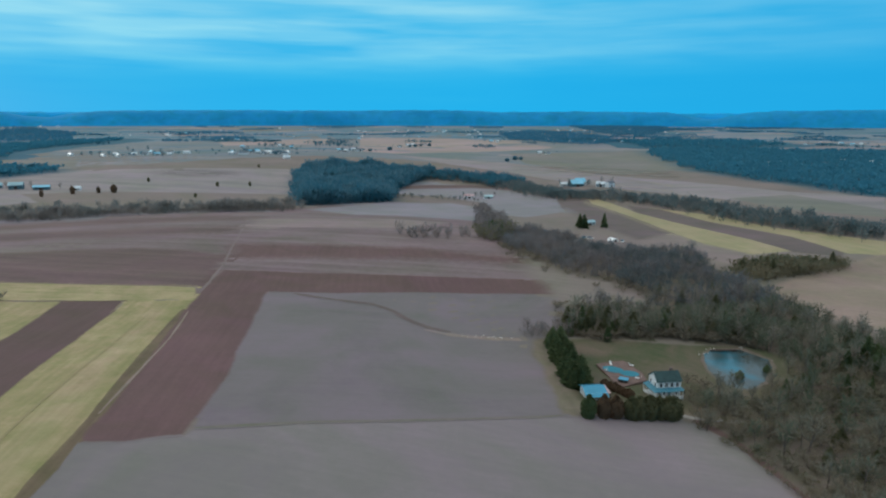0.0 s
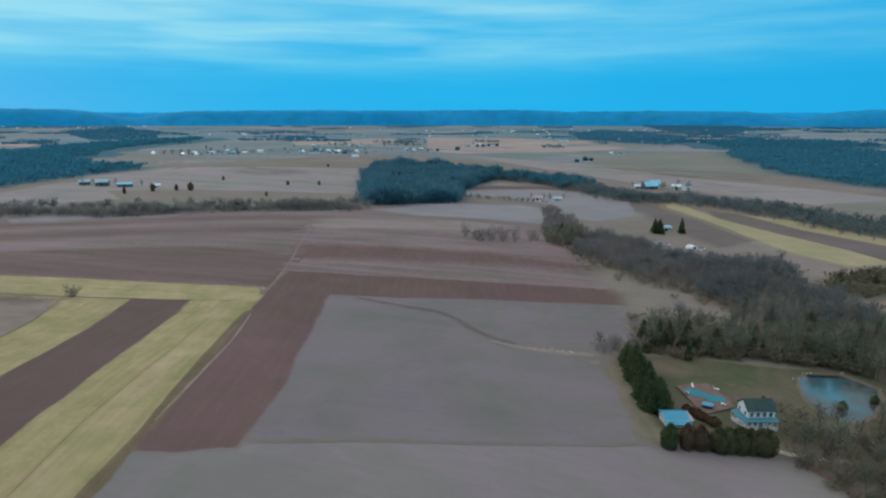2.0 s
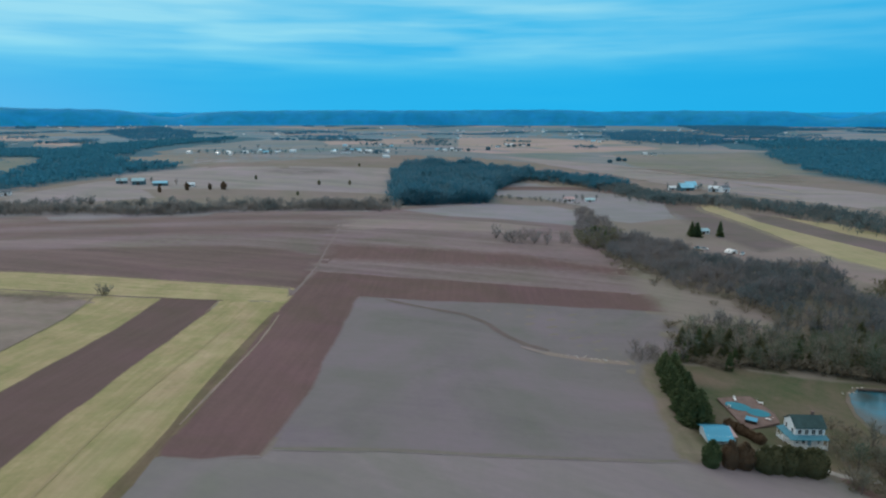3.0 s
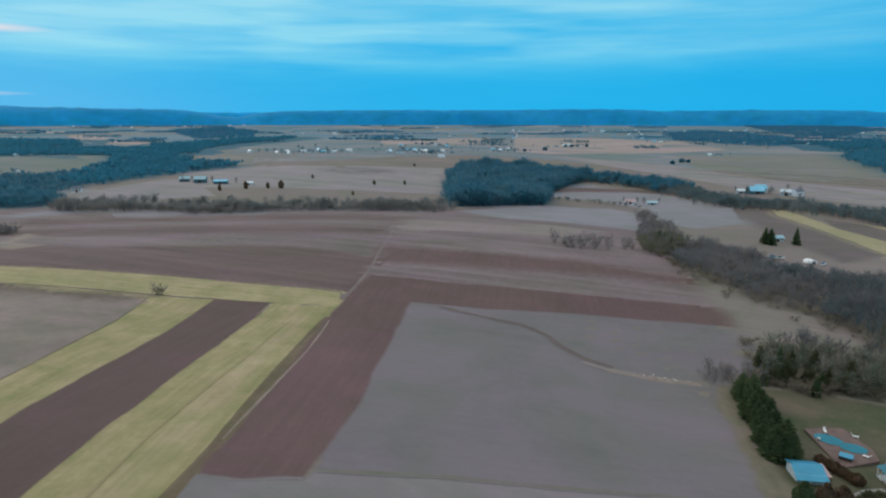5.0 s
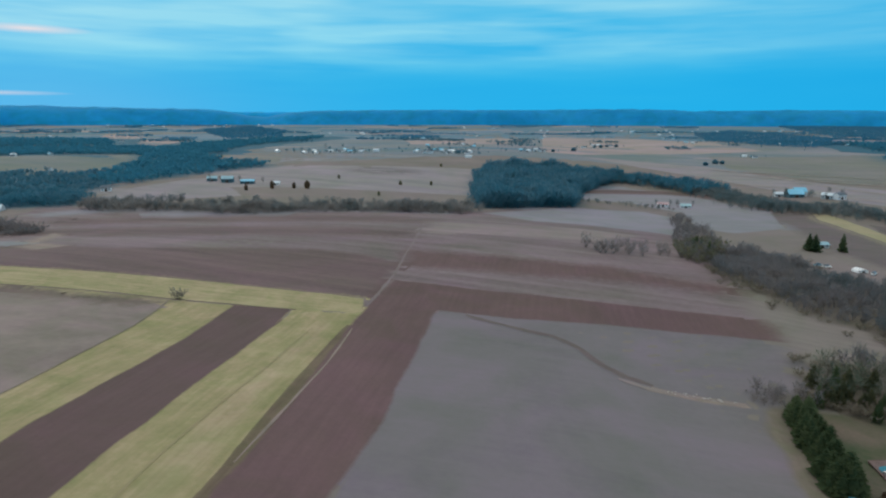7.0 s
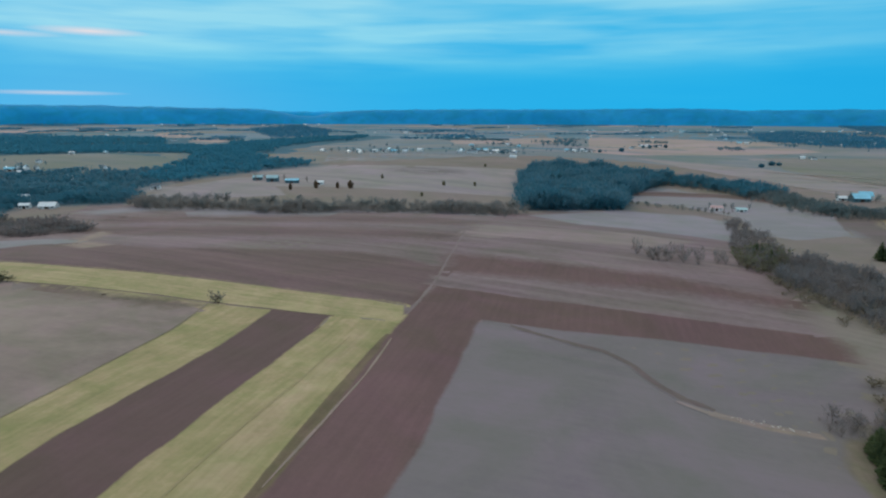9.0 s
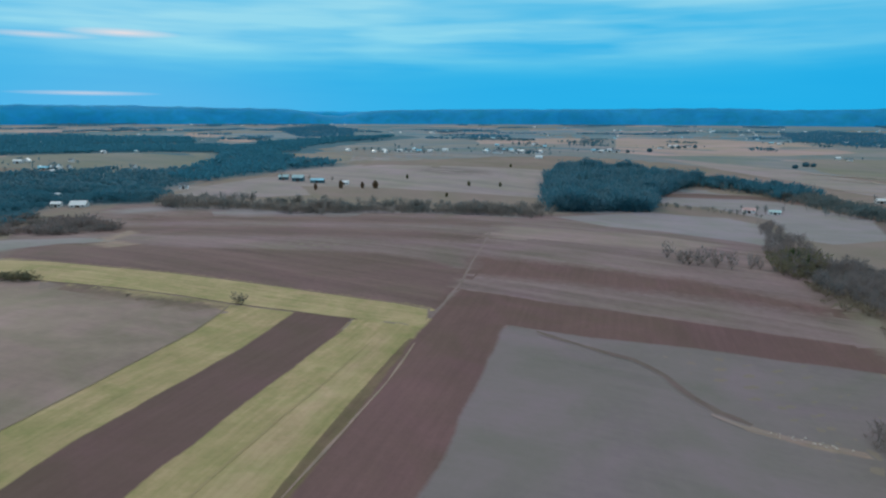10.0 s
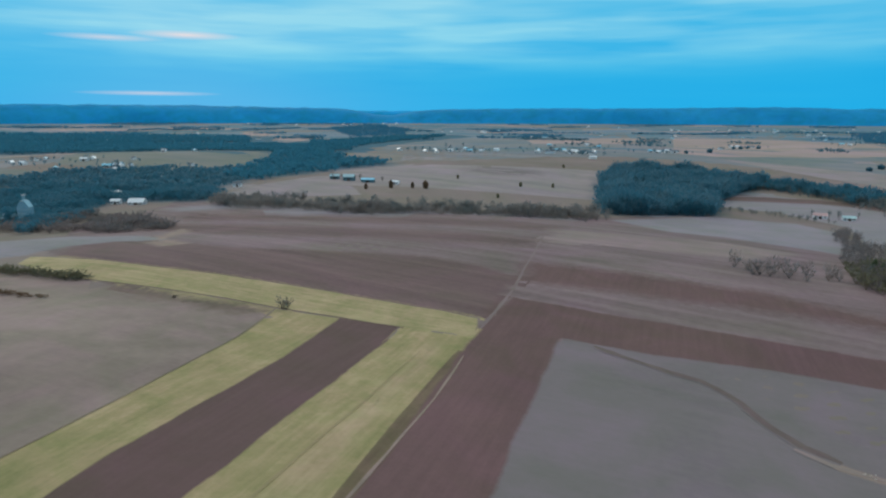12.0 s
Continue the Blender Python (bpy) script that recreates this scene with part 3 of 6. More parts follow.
field("grass_verge", [(-93.2, 224), (-87.1, 200.2), (-84.6, 185.7), (-80.1, 157.4), (-72.5, 114.7), (-70.3, 102.3), (-69.7, 93.4), (-64.8, 68), (-66.9, 68), (-72.2, 93.2), (-72.8, 97.1), (-74.3, 109.3), (-75.9, 121.9), (-85.5, 165.8), (-90.1, 189.3), (-93.6, 208.9), (-94.6, 226.1)],
      VERGE, "dark rough grass verge along the crop", 3, 0.3, 0.05, 0.5)
field("dry_crop_band", [(-100, 217), (-97, 205), (-93.6, 187), (-89, 164), (-79.8, 121), (-78, 108), (-76.5, 96), (-71.5, 71), (-76.5, 71), (-82.5, 98), (-87, 121), (-93.5, 152), (-98.5, 180), (-102.5, 205), (-104, 217)],
      CROP_DRY, "drier tan half of the crop strip", 3, 1.2, 0.05, 5)
field("lawn", [(41.8, 210.3), (56.4, 212.1), (87, 207), (108, 206), (116, 196), (110, 176), (84, 160), (62.6, 150.2), (35.8, 146.7), (36.4, 164)],
      LAWN, "dull olive winter lawn round the house", 2, 0.5, 0.05, 2.5)
field("hill_field", [(98, 735), (154, 655), (148, 607), (156, 504), (159, 423), (126, 391), (118, 460), (116, 582)],
      SLOPE_BROWN, "brown sloping field", 1, 0.5, 0.05, 6)
field("cover_crop_strip", [(155, 661), (167, 649), (169, 531), (184, 456), (200, 394), (205, 356), (177, 347), (163, 383), (160, 425), (157, 507), (149, 612)],
      CROP_FAR, "pale yellow-green strip on the far slope", 2)
field("tilled_strip", [(176, 586), (193, 557), (206, 467), (231, 403), (243, 364), (225, 341), (204, 354), (199, 391), (183, 453), (168, 527)],
      SLOPE_BROWN, "brown tilled strip on the far slope", 1)
field("cover_crop_strip", [(194, 561), (220, 512), (241, 437), (281, 385), (296, 371), (273, 341), (234, 350), (232, 405), (207, 470)],
      CROP_FAR, "pale yellow-green strip on the far slope", 2)
field("pale_field", [(-77, 899), (-20, 914), (83, 784), (125, 681), (111, 557), (69, 514), (47, 537), (46, 658), (-3, 739), (-64, 737)],
      PALE, "pale grey field in the hollow", 1)
field("tan_field", [(146.9, 274.4), (192, 307), (225, 331), (255, 348), (279, 341), (179.2, 212.5), (166.5, 221.2), (148.3, 236.7)],
      SLOPE_TAN, "tan field beyond the wood", 1, 0.5, 0.05, 3)
field("slope_field", [(158, 420), (162, 381), (176, 345), (203, 353), (153, 317), (141, 316), (146, 362)],
      STRIP_LIGHT, "mauve-tan field on the slope", 1, 0.5, 0.05, 4)
ribbon("farm_track", [(-139, 434), (-122, 367), (-104.3, 288.1), (-100.9, 267.3), (-96.4, 235.4)], 1.1, TRACK_FAINT, "pale trodden track over the hill")
ribbon("headland_track", [(-90.8, 210.7), (-83.7, 180.1), (-78.3, 148.8), (-76.0, 133.1), (-74.8, 124)], 0.6, TRACK, "pale wheel track beside the verge")
GULLY = [(-60, 240), (-50, 236.6), (-37.8, 233.8), (-28.7, 232.4), (-19, 225), (-10.5, 215), (-5, 209.5), (2.6, 206.8)]
# the gully lies flat: its shadow and pale sides are strip colours
ribbon("drainage_gully", GULLY, 2.6, VERGE_DARK, "dark shallow gully in the stubble", 4, "gully")
ribbon("gully_bank", [(x - 1.6, y - 2.2) for x, y in GULLY[6:]] + [(8, 204.6), (16, 205.4), (27, 206.8)], 1.5, STRIP_LIGHT, "pale washed bank beside the gully", 3, "gully")
field("washed_soil", [(0, 206.5), (12, 206), (27, 208.2), (28, 205.4), (14, 203.4), (2, 203.6)], TRACK, "pale washed soil at the gully's end", 3, 1.0, 0.05, 2)
ribbon("grass_balk", [(-52.6, 120.6), (-23.5, 129.1), (9.1, 138.1), (32.7, 146)], 1.3, BALK, "thin olive grass balk between two stubble fields", 3, "verge")
ribbon("tramline", [(-103, 207), (-100.3, 190), (-95.9, 166), (-93.6, 150.7), (-91.6, 138), (-89.3, 124), (-86, 106), (-82.4, 88), (-79, 71)], 0.55, CROP_LINE, "worn wheel line in the crop strip", 5)
field("field_margin", [(31, 205.5), (33.5, 209), (42, 211), (40, 196), (37, 180), (37.5, 163), (37.5, 146.6), (31.5, 145.6), (31, 163), (30.5, 186)],
      ROUGH, "rough tan grass margin beside the windbreak", 3, 2.0, 0.05, 3)
# dark strip laid for the crop's shadowed edge beside the fallow
ribbon("crop_margin", [(-135.4, 106), (-136.4, 111.5), (-138, 122.7), (-140.5, 136.5), (-144.8, 154.5), (-152.1, 184), (-162, 211.4)], 0.6, ROUGH, "dark weedy margin between fallow and crop", 4, "verge")
ribbon("crop_margin", [(-288, 197.8), (-251.1, 191.2), (-228.9, 196.3), (-208.5, 201.8), (-182.6, 208.8), (-163, 212.6), (-140.8, 218.3), (-118, 222.6)], 0.8, FALLOW_DARK, "dark weedy margin below the cross strip", 4, "verge")
ribbon("rusty_margin", [(66.5, 96), (74.6, 113.4), (73.6, 122.4), (70.7, 137.7), (64.9, 148.6)], 2.2, RED_SOIL, "rusty brown grass margin below the thicket", 4, "verge")
ribbon("terrace_line", [(229, 1018), (292, 982), (351, 935)], 5.0, TERRACE, "pale contour line on the far terraces", 12)
ribbon("terrace_line", [(196, 1045), (245, 874), (270, 812), (281, 748)], 5.0, TERRACE, "pale contour line on the far terraces", 12)
ribbon("terrace_line", [(135, 953), (187, 888), (220, 785), (245, 738), (260, 694)], 5.0, TERRACE, "pale contour line on the far terraces", 12)
ribbon("terrace_line", [(151, 1068), (230, 989), (280, 943), (336, 887)], 6.0, TERRACE, "pale contour line on the far terraces", 20)
ribbon("terrace_line", [(120, 1140), (213, 1089), (298, 1038), (361, 978)], 6.0, TERRACE, "pale contour line on the far terraces", 20)
field("hollow_strip", [(-77, 806), (-17, 822), (36, 828), (87, 797), (92, 830), (39, 865), (-18, 873), (-77, 845)],
      STRIP_DARK, "darker strip across the pale hollow", 3, 0.5, 0.05, 3)
field("hill_end_field", [(-391.5, 217.1), (-385.7, 241.1), (-363, 264.5), (-324.6, 282.3), (-293.6, 275.9), (-314.6, 258.5), (-318, 231.4), (-309.4, 213.7), (-322.4, 186.6)],
      PALE, "pale lavender-grey field on the hill's end", 3, 2.0, 0.05, 4)
field("weedy_smudge", [(-226.8, 195.1), (-201.8, 201.3), (-180.7, 207.2), (-161.9, 210.4), (-166.3, 200.7), (-176.9, 196.3), (-194.2, 192.8), (-212.2, 191.3)],
      FALLOW_DARK, "dark weedy edge of the fallow field", 2, 3.0, 0.05, 9)

# ---- trees ----
TWIG = growth("bare_twigs", (0.15, 0.152, 0.115), (0.27, 0.245, 0.20))
# HEDGE_TWIG, STREAM_TWIG and ROW_TWIG lean cool: thin haze put into the colours
HEDGE_TWIG = growth("hedge_twigs", (0.138, 0.17, 0.168), (0.262, 0.24, 0.222), third=(0.2, 0.2, 0.188))
TWIG_COOL = growth("grey_bare_twigs", (0.205, 0.185, 0.172), (0.325, 0.285, 0.268))
STREAM_TWIG = growth("haze_cooled_bare_twigs", (0.118, 0.15, 0.15), (0.24, 0.215, 0.208), third=(0.172, 0.178, 0.182))
# far trees: distance haze put into the twigs' blue-green
BELT_TWIG = growth("haze_blue_belt_trees", (0.045, 0.155, 0.21), (0.085, 0.205, 0.26))
TWIG_BRUSH = growth("brown_brush", (0.16, 0.145, 0.108), (0.255, 0.22, 0.165))
OLIVE_BRUSH = growth("olive_brush", (0.135, 0.14, 0.088), (0.23, 0.205, 0.14))
HEDGE_OLIVE = growth("dark_olive_hedge", (0.1, 0.118, 0.07), (0.2, 0.175, 0.115), third=(0.145, 0.145, 0.09))
TWIG_GREEN = growth("olive_bare_twigs", (0.12, 0.152, 0.102), (0.258, 0.235, 0.18), third=(0.182, 0.186, 0.14))
THICKET_TWIG = growth("thicket_twigs", (0.122, 0.155, 0.1), (0.285, 0.245, 0.182), third=(0.195, 0.195, 0.145))
SHOULDER_TWIG = growth("brown_bare_twigs", (0.125, 0.135, 0.13), (0.232, 0.2, 0.192), third=(0.175, 0.165, 0.16))
# farther belts and copses: still more haze put into the twig colour
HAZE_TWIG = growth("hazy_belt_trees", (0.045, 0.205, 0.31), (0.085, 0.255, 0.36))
BARK = plain("grey_bark", (0.17, 0.145, 0.125), 0.95, 0, 0.1, 0.25, 2.0)
NEEDLE = growth("dark_needles", (0.06, 0.092, 0.042), (0.135, 0.168, 0.078))
RUSSET = growth("russet_evergreen", (0.105, 0.07, 0.046), (0.185, 0.125, 0.078))
# mid-distance wood and its evergreens: haze put into their blue tint
MID_TWIG = growth("haze_blue_mid_wood", (0.048, 0.18, 0.24), (0.118, 0.235, 0.285), third=(0.075, 0.202, 0.262))
CENTRAL_DARK = growth("haze_blue_dark_needles", (0.035, 0.115, 0.145), (0.06, 0.15, 0.18))
ROW_TWIG = growth("haze_cooled_row_wood", (0.118, 0.172, 0.178), (0.248, 0.24, 0.228), third=(0.18, 0.2, 0.195))
# valley woods: bare twigs tinted blue, haze put into the colour
FAR_TWIG = growth("haze_blue_far_wood", (0.04, 0.205, 0.285), (0.078, 0.26, 0.34))
# floor and fields match the far trees: haze put into their blue-green
FAR_FLOOR = earth("haze_blue_wood_floor", (0.03, 0.105, 0.145), (0.05, 0.135, 0.175), 0.2, 0, 0.01, 0.1)
FAR_GREEN = earth("haze_blue_green_field", (0.05, 0.15, 0.195), (0.1, 0.195, 0.23), 0.3, 0, 0.004, 0.1)


class Shape:
    """Collects four-cornered faces."""

    def __init__(self):
        self.v, self.f = [], []

    def limb(self, a, b, ra, rb, sides=3):
        a, b = np.array(a, float), np.array(b, float)
        d = (b - a) / (np.linalg.norm(b - a) + 1e-9)
        u = np.cross(d, (0.31, 0.27, 0.91) if abs(d[2]) < 0.9 else (1, 0.2, 0))
        u /= np.linalg.norm(u)
        w = np.cross(d, u)
        k = len(self.v)
        for c, r in ((a, ra), (b, rb)):
            for i in range(sides):
                t = 2 * math.pi * i / sides
                self.v.append(c + r * (u * math.cos(t) + w * math.sin(t)))
        for i in range(sides):
            j = (i + 1) % sides
            self.f.append((k + i, k + j, k + sides + j, k + sides + i))

    def blade(self, a, d, length, width, side):
        """A thin twig, spray or leaf."""
        a, d, side = np.array(a, float), np.array(d, float), np.array(side, float)
        k = len(self.v)
        m = a + d * length * 0.55
        self.v += [a, m + side * width, a + d * length, m - side * width]
        self.f.append((k, k + 1, k + 2, k + 3))

    def arrays(self):
        return np.array(self.v), np.array(self.f)


def unit(v):
    return v / (np.linalg.norm(v) + 1e-9)


def bare_tree(seed, limbs=10, twigs=11, width=0.065):
    """A leafless tree of height 1: tapered trunk, rising limbs, twigs. Returns trunk and crown shapes."""
    rng = np.random.default_rng(seed)
    wood, crown = Shape(), Shape()
    lean = rng.normal(0, 0.03, 2)
    fork = 0.5 + 0.15 * rng.random()
    tip = np.array([lean[0], lean[1], fork])
    wood.limb((0, 0, -0.04), tip * 0.5, 0.022, 0.017, 5)
    wood.limb(tip * 0.5, tip, 0.017, 0.009, 5)
    for i in range(limbs):
        f = 0.32 + 0.68 * i / (limbs - 1)
        az = i * 2.4 + rng.normal(0, 0.3)
        out = (0.62 - 0.4 * (f - 0.3)) * (0.8 + 0.4 * rng.random())
        base = tip * f
        d = unit(np.array([math.cos(az) * out, math.sin(az) * out, 0.5 + 0.45 * f]))
        length = (0.30 + 0.12 * rng.random()) * (1.1 - 0.15 * f)
        mid = base + d * length * 0.55
        end = mid + unit(d + np.array([0, 0, 0.35])) * length * 0.5
        wood.limb(base, mid, 0.008, 0.005)
        wood.limb(mid, end, 0.005, 0.002)
        for j in range(twigs):
            g = 0.25 + 0.75 * (j + rng.random()) / twigs
            at = base + (mid - base) * min(1, g * 1.6) if g < 0.6 else mid + (end - mid) * (g - 0.6) / 0.4
            dd = unit(d + rng.normal(0, 0.55, 3) + np.array([0, 0, 0.25]))
            side = unit(np.cross(dd, rng.normal(0, 1, 3)))
            crown.blade(at, dd, 0.13 + 0.13 * rng.random(), width * (0.12 + 0.12 * rng.random()), side)
    return wood.arrays(), crown.arrays()


def lumpy_core(shape, radius, base, top, power, rng, n=10, m=7):
    """An uneven inner mass of foliage that closes the crown."""
    k = len(shape.v)
    for a in range(m + 1):
        f = a / m
        r = radius * max(0.02, math.sin(math.pi * (0.3 + 0.7 * f ** power)))
        for b in range(n):
            t = 2 * math.pi * b / n
            w = r * (0.85 + 0.3 * rng.random())
            shape.v.append(np.array([math.cos(t) * w, math.sin(t) * w, base + (top - base) * f]))
    for a in range(m):
        for b in range(n):
            c = (b + 1) % n
            shape.f.append((k + a * n + b, k + a * n + c, k + (a + 1) * n + c, k + (a + 1) * n + b))


def evergreen(seed, tiers=12, per=10, spread=0.26, foot=0.06):
    """A pointed conifer of height 1: drooping sprays in tiers round a trunk."""
    rng = np.random.default_rng(seed)
    wood, crown = Shape(), Shape()
    wood.limb((0, 0, -0.03), (0, 0, 0.9), 0.02, 0.004, 5)
    lumpy_core(crown, spread * 0.62, foot, 0.9, 0.6, rng, 8, 6)
    for i in range(tiers):
        f = i / (tiers - 1)
        z = foot + (0.93 - foot) * f
        r = spread * (1 - f) ** 0.8 + 0.02
        for j in range(per):
            az = 2 * math.pi * (j + 0.5 * (i % 2) + 0.6 * rng.random()) / per
            d = unit(np.array([math.cos(az), math.sin(az), -0.12 + 0.3 * f + 0.2 * rng.random()]))
            side = unit(np.array([-math.sin(az), math.cos(az), rng.normal(0, 0.5)]))
            at = np.array([0, 0, z + rng.normal(0, 0.015)])
            crown.blade(at, d, r * (0.75 + 0.5 * rng.random()), r * 0.36, side)
            crown.blade(at + d * r * 0.45, unit(d + rng.normal(0, 0.35, 3) + (0, 0, 0.5)), r * 0.7, r * 0.2, unit(rng.normal(0, 1, 3)))
    return wood.arrays(), crown.arrays()


def round_bush(seed, leaves=330, power=0.75):
    """A dense ovoid evergreen of height 1: an inner mass set with small upright sprays, on a short stem."""
    rng = np.random.default_rng(seed)
    wood, crown = Shape(), Shape()
    wood.limb((0, 0, -0.03), (0, 0, 0.3), 0.03, 0.02, 5)
    lumpy_core(crown, 0.40, 0.01, 0.94, power * 1.6, rng)
    for k in range(leaves):
        f = rng.random() ** 0.8
        r = 0.40 * math.sin(math.pi * (0.3 + 0.7 * f ** (power * 1.6))) * (0.88 + 0.2 * rng.random())
        t = rng.uniform(0, 6.283)
        q = np.array([math.cos(t) * r, math.sin(t) * r, 0.02 + 0.92 * f])
        n = np.array([math.cos(t), math.sin(t), 0.4])
        d = unit(n * 0.5 + rng.normal(0, 0.3, 3) + (0, 0, 0.7))
        crown.blade(q - d * 0.04, d, 0.11 + 0.07 * rng.random(), 0.04, unit(np.cross(d, n + rng.normal(0, 0.4, 3))))
    return wood.arrays(), crown.arrays()


def shrub(seed, stems=13, width=0.1):
    """A many-stemmed leafless shrub of height 1."""
    rng = np.random.default_rng(seed)
    wood, crown = Shape(), Shape()
    for i in range(stems):
        az, out = i * 2.4, 0.25 + 0.55 * rng.random()
        d = unit(np.array([math.cos(az) * out, math.sin(az) * out, 0.75]))
        end = d * (0.6 + 0.35 * rng.random())
        wood.limb((0, 0, -0.03), end, 0.012, 0.004)
        for j in range(6):
            at = end * (0.35 + 0.65 * rng.random())
            dd = unit(d + rng.normal(0, 0.6, 3) + (0, 0, 0.2))
            crown.blade(at, dd, 0.2 + 0.2 * rng.random(), width * (0.18 + 0.2 * rng.random()), unit(np.cross(dd, rng.normal(0, 1, 3))))
    return wood.arrays(), crown.arrays()


def haze_tree(seed, sprays=56, width=0.02, spread=0.31, deep=0.42, long=0.2):
    """A leafless tree of height 1 seen as a haze of fine rising twigs, thick within and thin outside, on a slim trunk."""
    rng = np.random.default_rng(seed)
    made = Shape()
    made.limb((0, 0, -0.05), (rng.normal(0, 0.02), rng.normal(0, 0.02), 0.62), 0.02, 0.006)
    lobes = [np.array([rng.normal(0, 0.1), rng.normal(0, 0.1), rng.normal(0.02, 0.08)]) for k in range(4)]
    for i in range(sprays):
        n = unit(rng.normal(0, 1, 3) * (1, 1, 0.9))
        at = np.array([0, 0, 0.47]) + lobes[i % 4] + n * (spread, spread, deep) * rng.random() ** 0.6 * 0.85
        d = unit(n * 0.55 + rng.normal(0, 0.35, 3) + (0, 0, 0.75))
        size = long * (0.75 + 0.6 * rng.random())
        made.blade(at - d * size * 0.6, d, size, width * (0.6 + 0.8 * rng.random()), unit(np.cross(d, rng.normal(0, 1, 3))))
    return made.arrays()


def fused(pair):
    (va, fa), (vb, fb) = pair
    return np.vstack([va, vb]), np.vstack([fa, fb + len(va)])


def quads(name, v, f, mat):
    me = bpy.data.meshes.new(name)
    me.vertices.add(len(v))
    me.vertices.foreach_set("co", np.asarray(v, np.float32).ravel())
    me.loops.add(f.size)
    me.loops.foreach_set("vertex_index", f.astype(np.int32).ravel())
    me.polygons.add(len(f))
    me.polygons.foreach_set("loop_start", np.arange(0, f.size, 4, dtype=np.int32))
    me.update(calc_edges=True)
    me.materials.append(mat)
    return me


BARE = [bare_tree(s) for s in range(6)]
BARE_LOW = [fused(bare_tree(20 + s, 9, 13, 0.055)) for s in range(6)]
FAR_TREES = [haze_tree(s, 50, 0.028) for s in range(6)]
FINE_TREES = [haze_tree(40 + s, 72, 0.0125) for s in range(8)]
MID_TREES = [haze_tree(80 + s, 15, 0.08, 0.29, 0.34, 0.28) for s in range(8)]
LITE_TREES = [haze_tree(60 + s, 11, 0.1, 0.27, 0.32, 0.3) for s in range(8)]
FIR = [evergreen(s) for s in range(4)]
SHRUBS = [shrub(s) for s in range(5)]
SHRUB_LOW = [fused(shrub(10 + s, 8, 0.2)) for s in range(4)]
BUSHES = [round_bush(s) for s in range(4)]
ROUND = [round_bush(20 + s, 170, 1.15) for s in range(4)]


def scatter(ring, gap, rng):
    """Uneven points within a ring, about gap apart."""
    x0, x1 = min(p[0] for p in ring), max(p[0] for p in ring)
    y0, y1 = min(p[1] for p in ring), max(p[1] for p in ring)
    pts = []
    for x in np.arange(x0, x1, gap):
        for y in np.arange(y0, y1, gap):
            px, py = x + rng.uniform(-0.5, 0.5) * gap, y + rng.uniform(-0.5, 0.5) * gap
            bend = min(22, gap * (9 if gap > 6 else 1.5))
            wx = px + bend * noise.noise((px / (gap * 9), py / (gap * 9), 1))
            wy = py + bend * noise.noise((px / (gap * 9), py / (gap * 9), 8))
            if inside(wx, wy, ring) and noise.noise((px * 0.03, py * 0.03, 5)) > -0.45:
                pts.append((px, py))
    return pts


def along(line, gap, wide, rng):
    """Uneven points along a line, in a belt."""
    pts = []
    for (ax, ay), (bx, by) in zip(line, line[1:]):
        far = math.hypot(bx - ax, by - ay)
        for k in range(max(1, int(far / gap))):
            f = (k + rng.random()) * gap / far
            off = rng.normal(0, wide * 0.5)
            pts.append((ax + (bx - ax) * f - (by - ay) / far * off, ay + (by - ay) * f + (bx - ax) / far * off))
    return pts


def woodland(name, pts, protos, low, high, mat, label, seed, squash=1.0, swell=0.5):
    """Many trees nobody could count, as one mesh."""
    rng = np.random.default_rng(seed)
    vs, fs, k = [], [], 0
    for x, y in pts:
        v, f = protos[rng.integers(len(protos))]
        h = rng.uniform(low, high) * (0.88 + swell * noise.noise((x * 0.035, y * 0.035, 9)))
        a = rng.uniform(0, 6.28)
        c, s = math.cos(a), math.sin(a)
        r = h * squash * rng.uniform(0.85, 1.2)
        q = np.stack([(v[:, 0] * c - v[:, 1] * s) * r + x, (v[:, 0] * s + v[:, 1] * c) * r + y, v[:, 2] * h + height(x, y)], -1)
        vs.append(q)
        fs.append(f + k)
        k += len(v)
    ob = new(name, quads(name, np.vstack(vs), np.vstack(fs), mat))
    return tagged(ob, label, "woodland", kind="stuff")


def tree_kind(name, pair, wood_mat, crown_mat, label, category, group):
    """One tree with its trunk and crown, to be copied."""
    root = tagged(new(name), label, category, group)
    for part_name, (v, f), mat in (("trunk", pair[0], wood_mat), ("crown", pair[1], crown_mat)):
        new(part_name, quads(part_name, v, f, mat)).parent = root
    return root


def place(root, x, y, h, wide, rng, first):
    """Sets the first tree, or a copy of it, at its own size and turn."""
    made = root if first else copy_thing(root, Matrix())
    made.matrix_basis = Matrix.Translation((x, y, height(x, y))) @ Matrix.Rotation(rng.uniform(0, 6.28), 4, "Z") @ Matrix.Diagonal((wide, wide, h, 1))
    return made


def stand(name, protos, pts, low, high, wood_mat, crown_mat, label, category, group, seed, squash=1.0):
    rng = np.random.default_rng(seed)
    roots = [tree_kind(name, p, wood_mat, crown_mat, label, category, group) for p in protos[:max(1, min(len(protos), len(pts)))]]
    for i, (x, y) in enumerate(pts):
        h = rng.uniform(low, high)
        place(roots[i % len(roots)], x, y, h, h * squash * rng.uniform(0.85, 1.15), rng, i < len(roots))

RNG = np.random.default_rng(11)
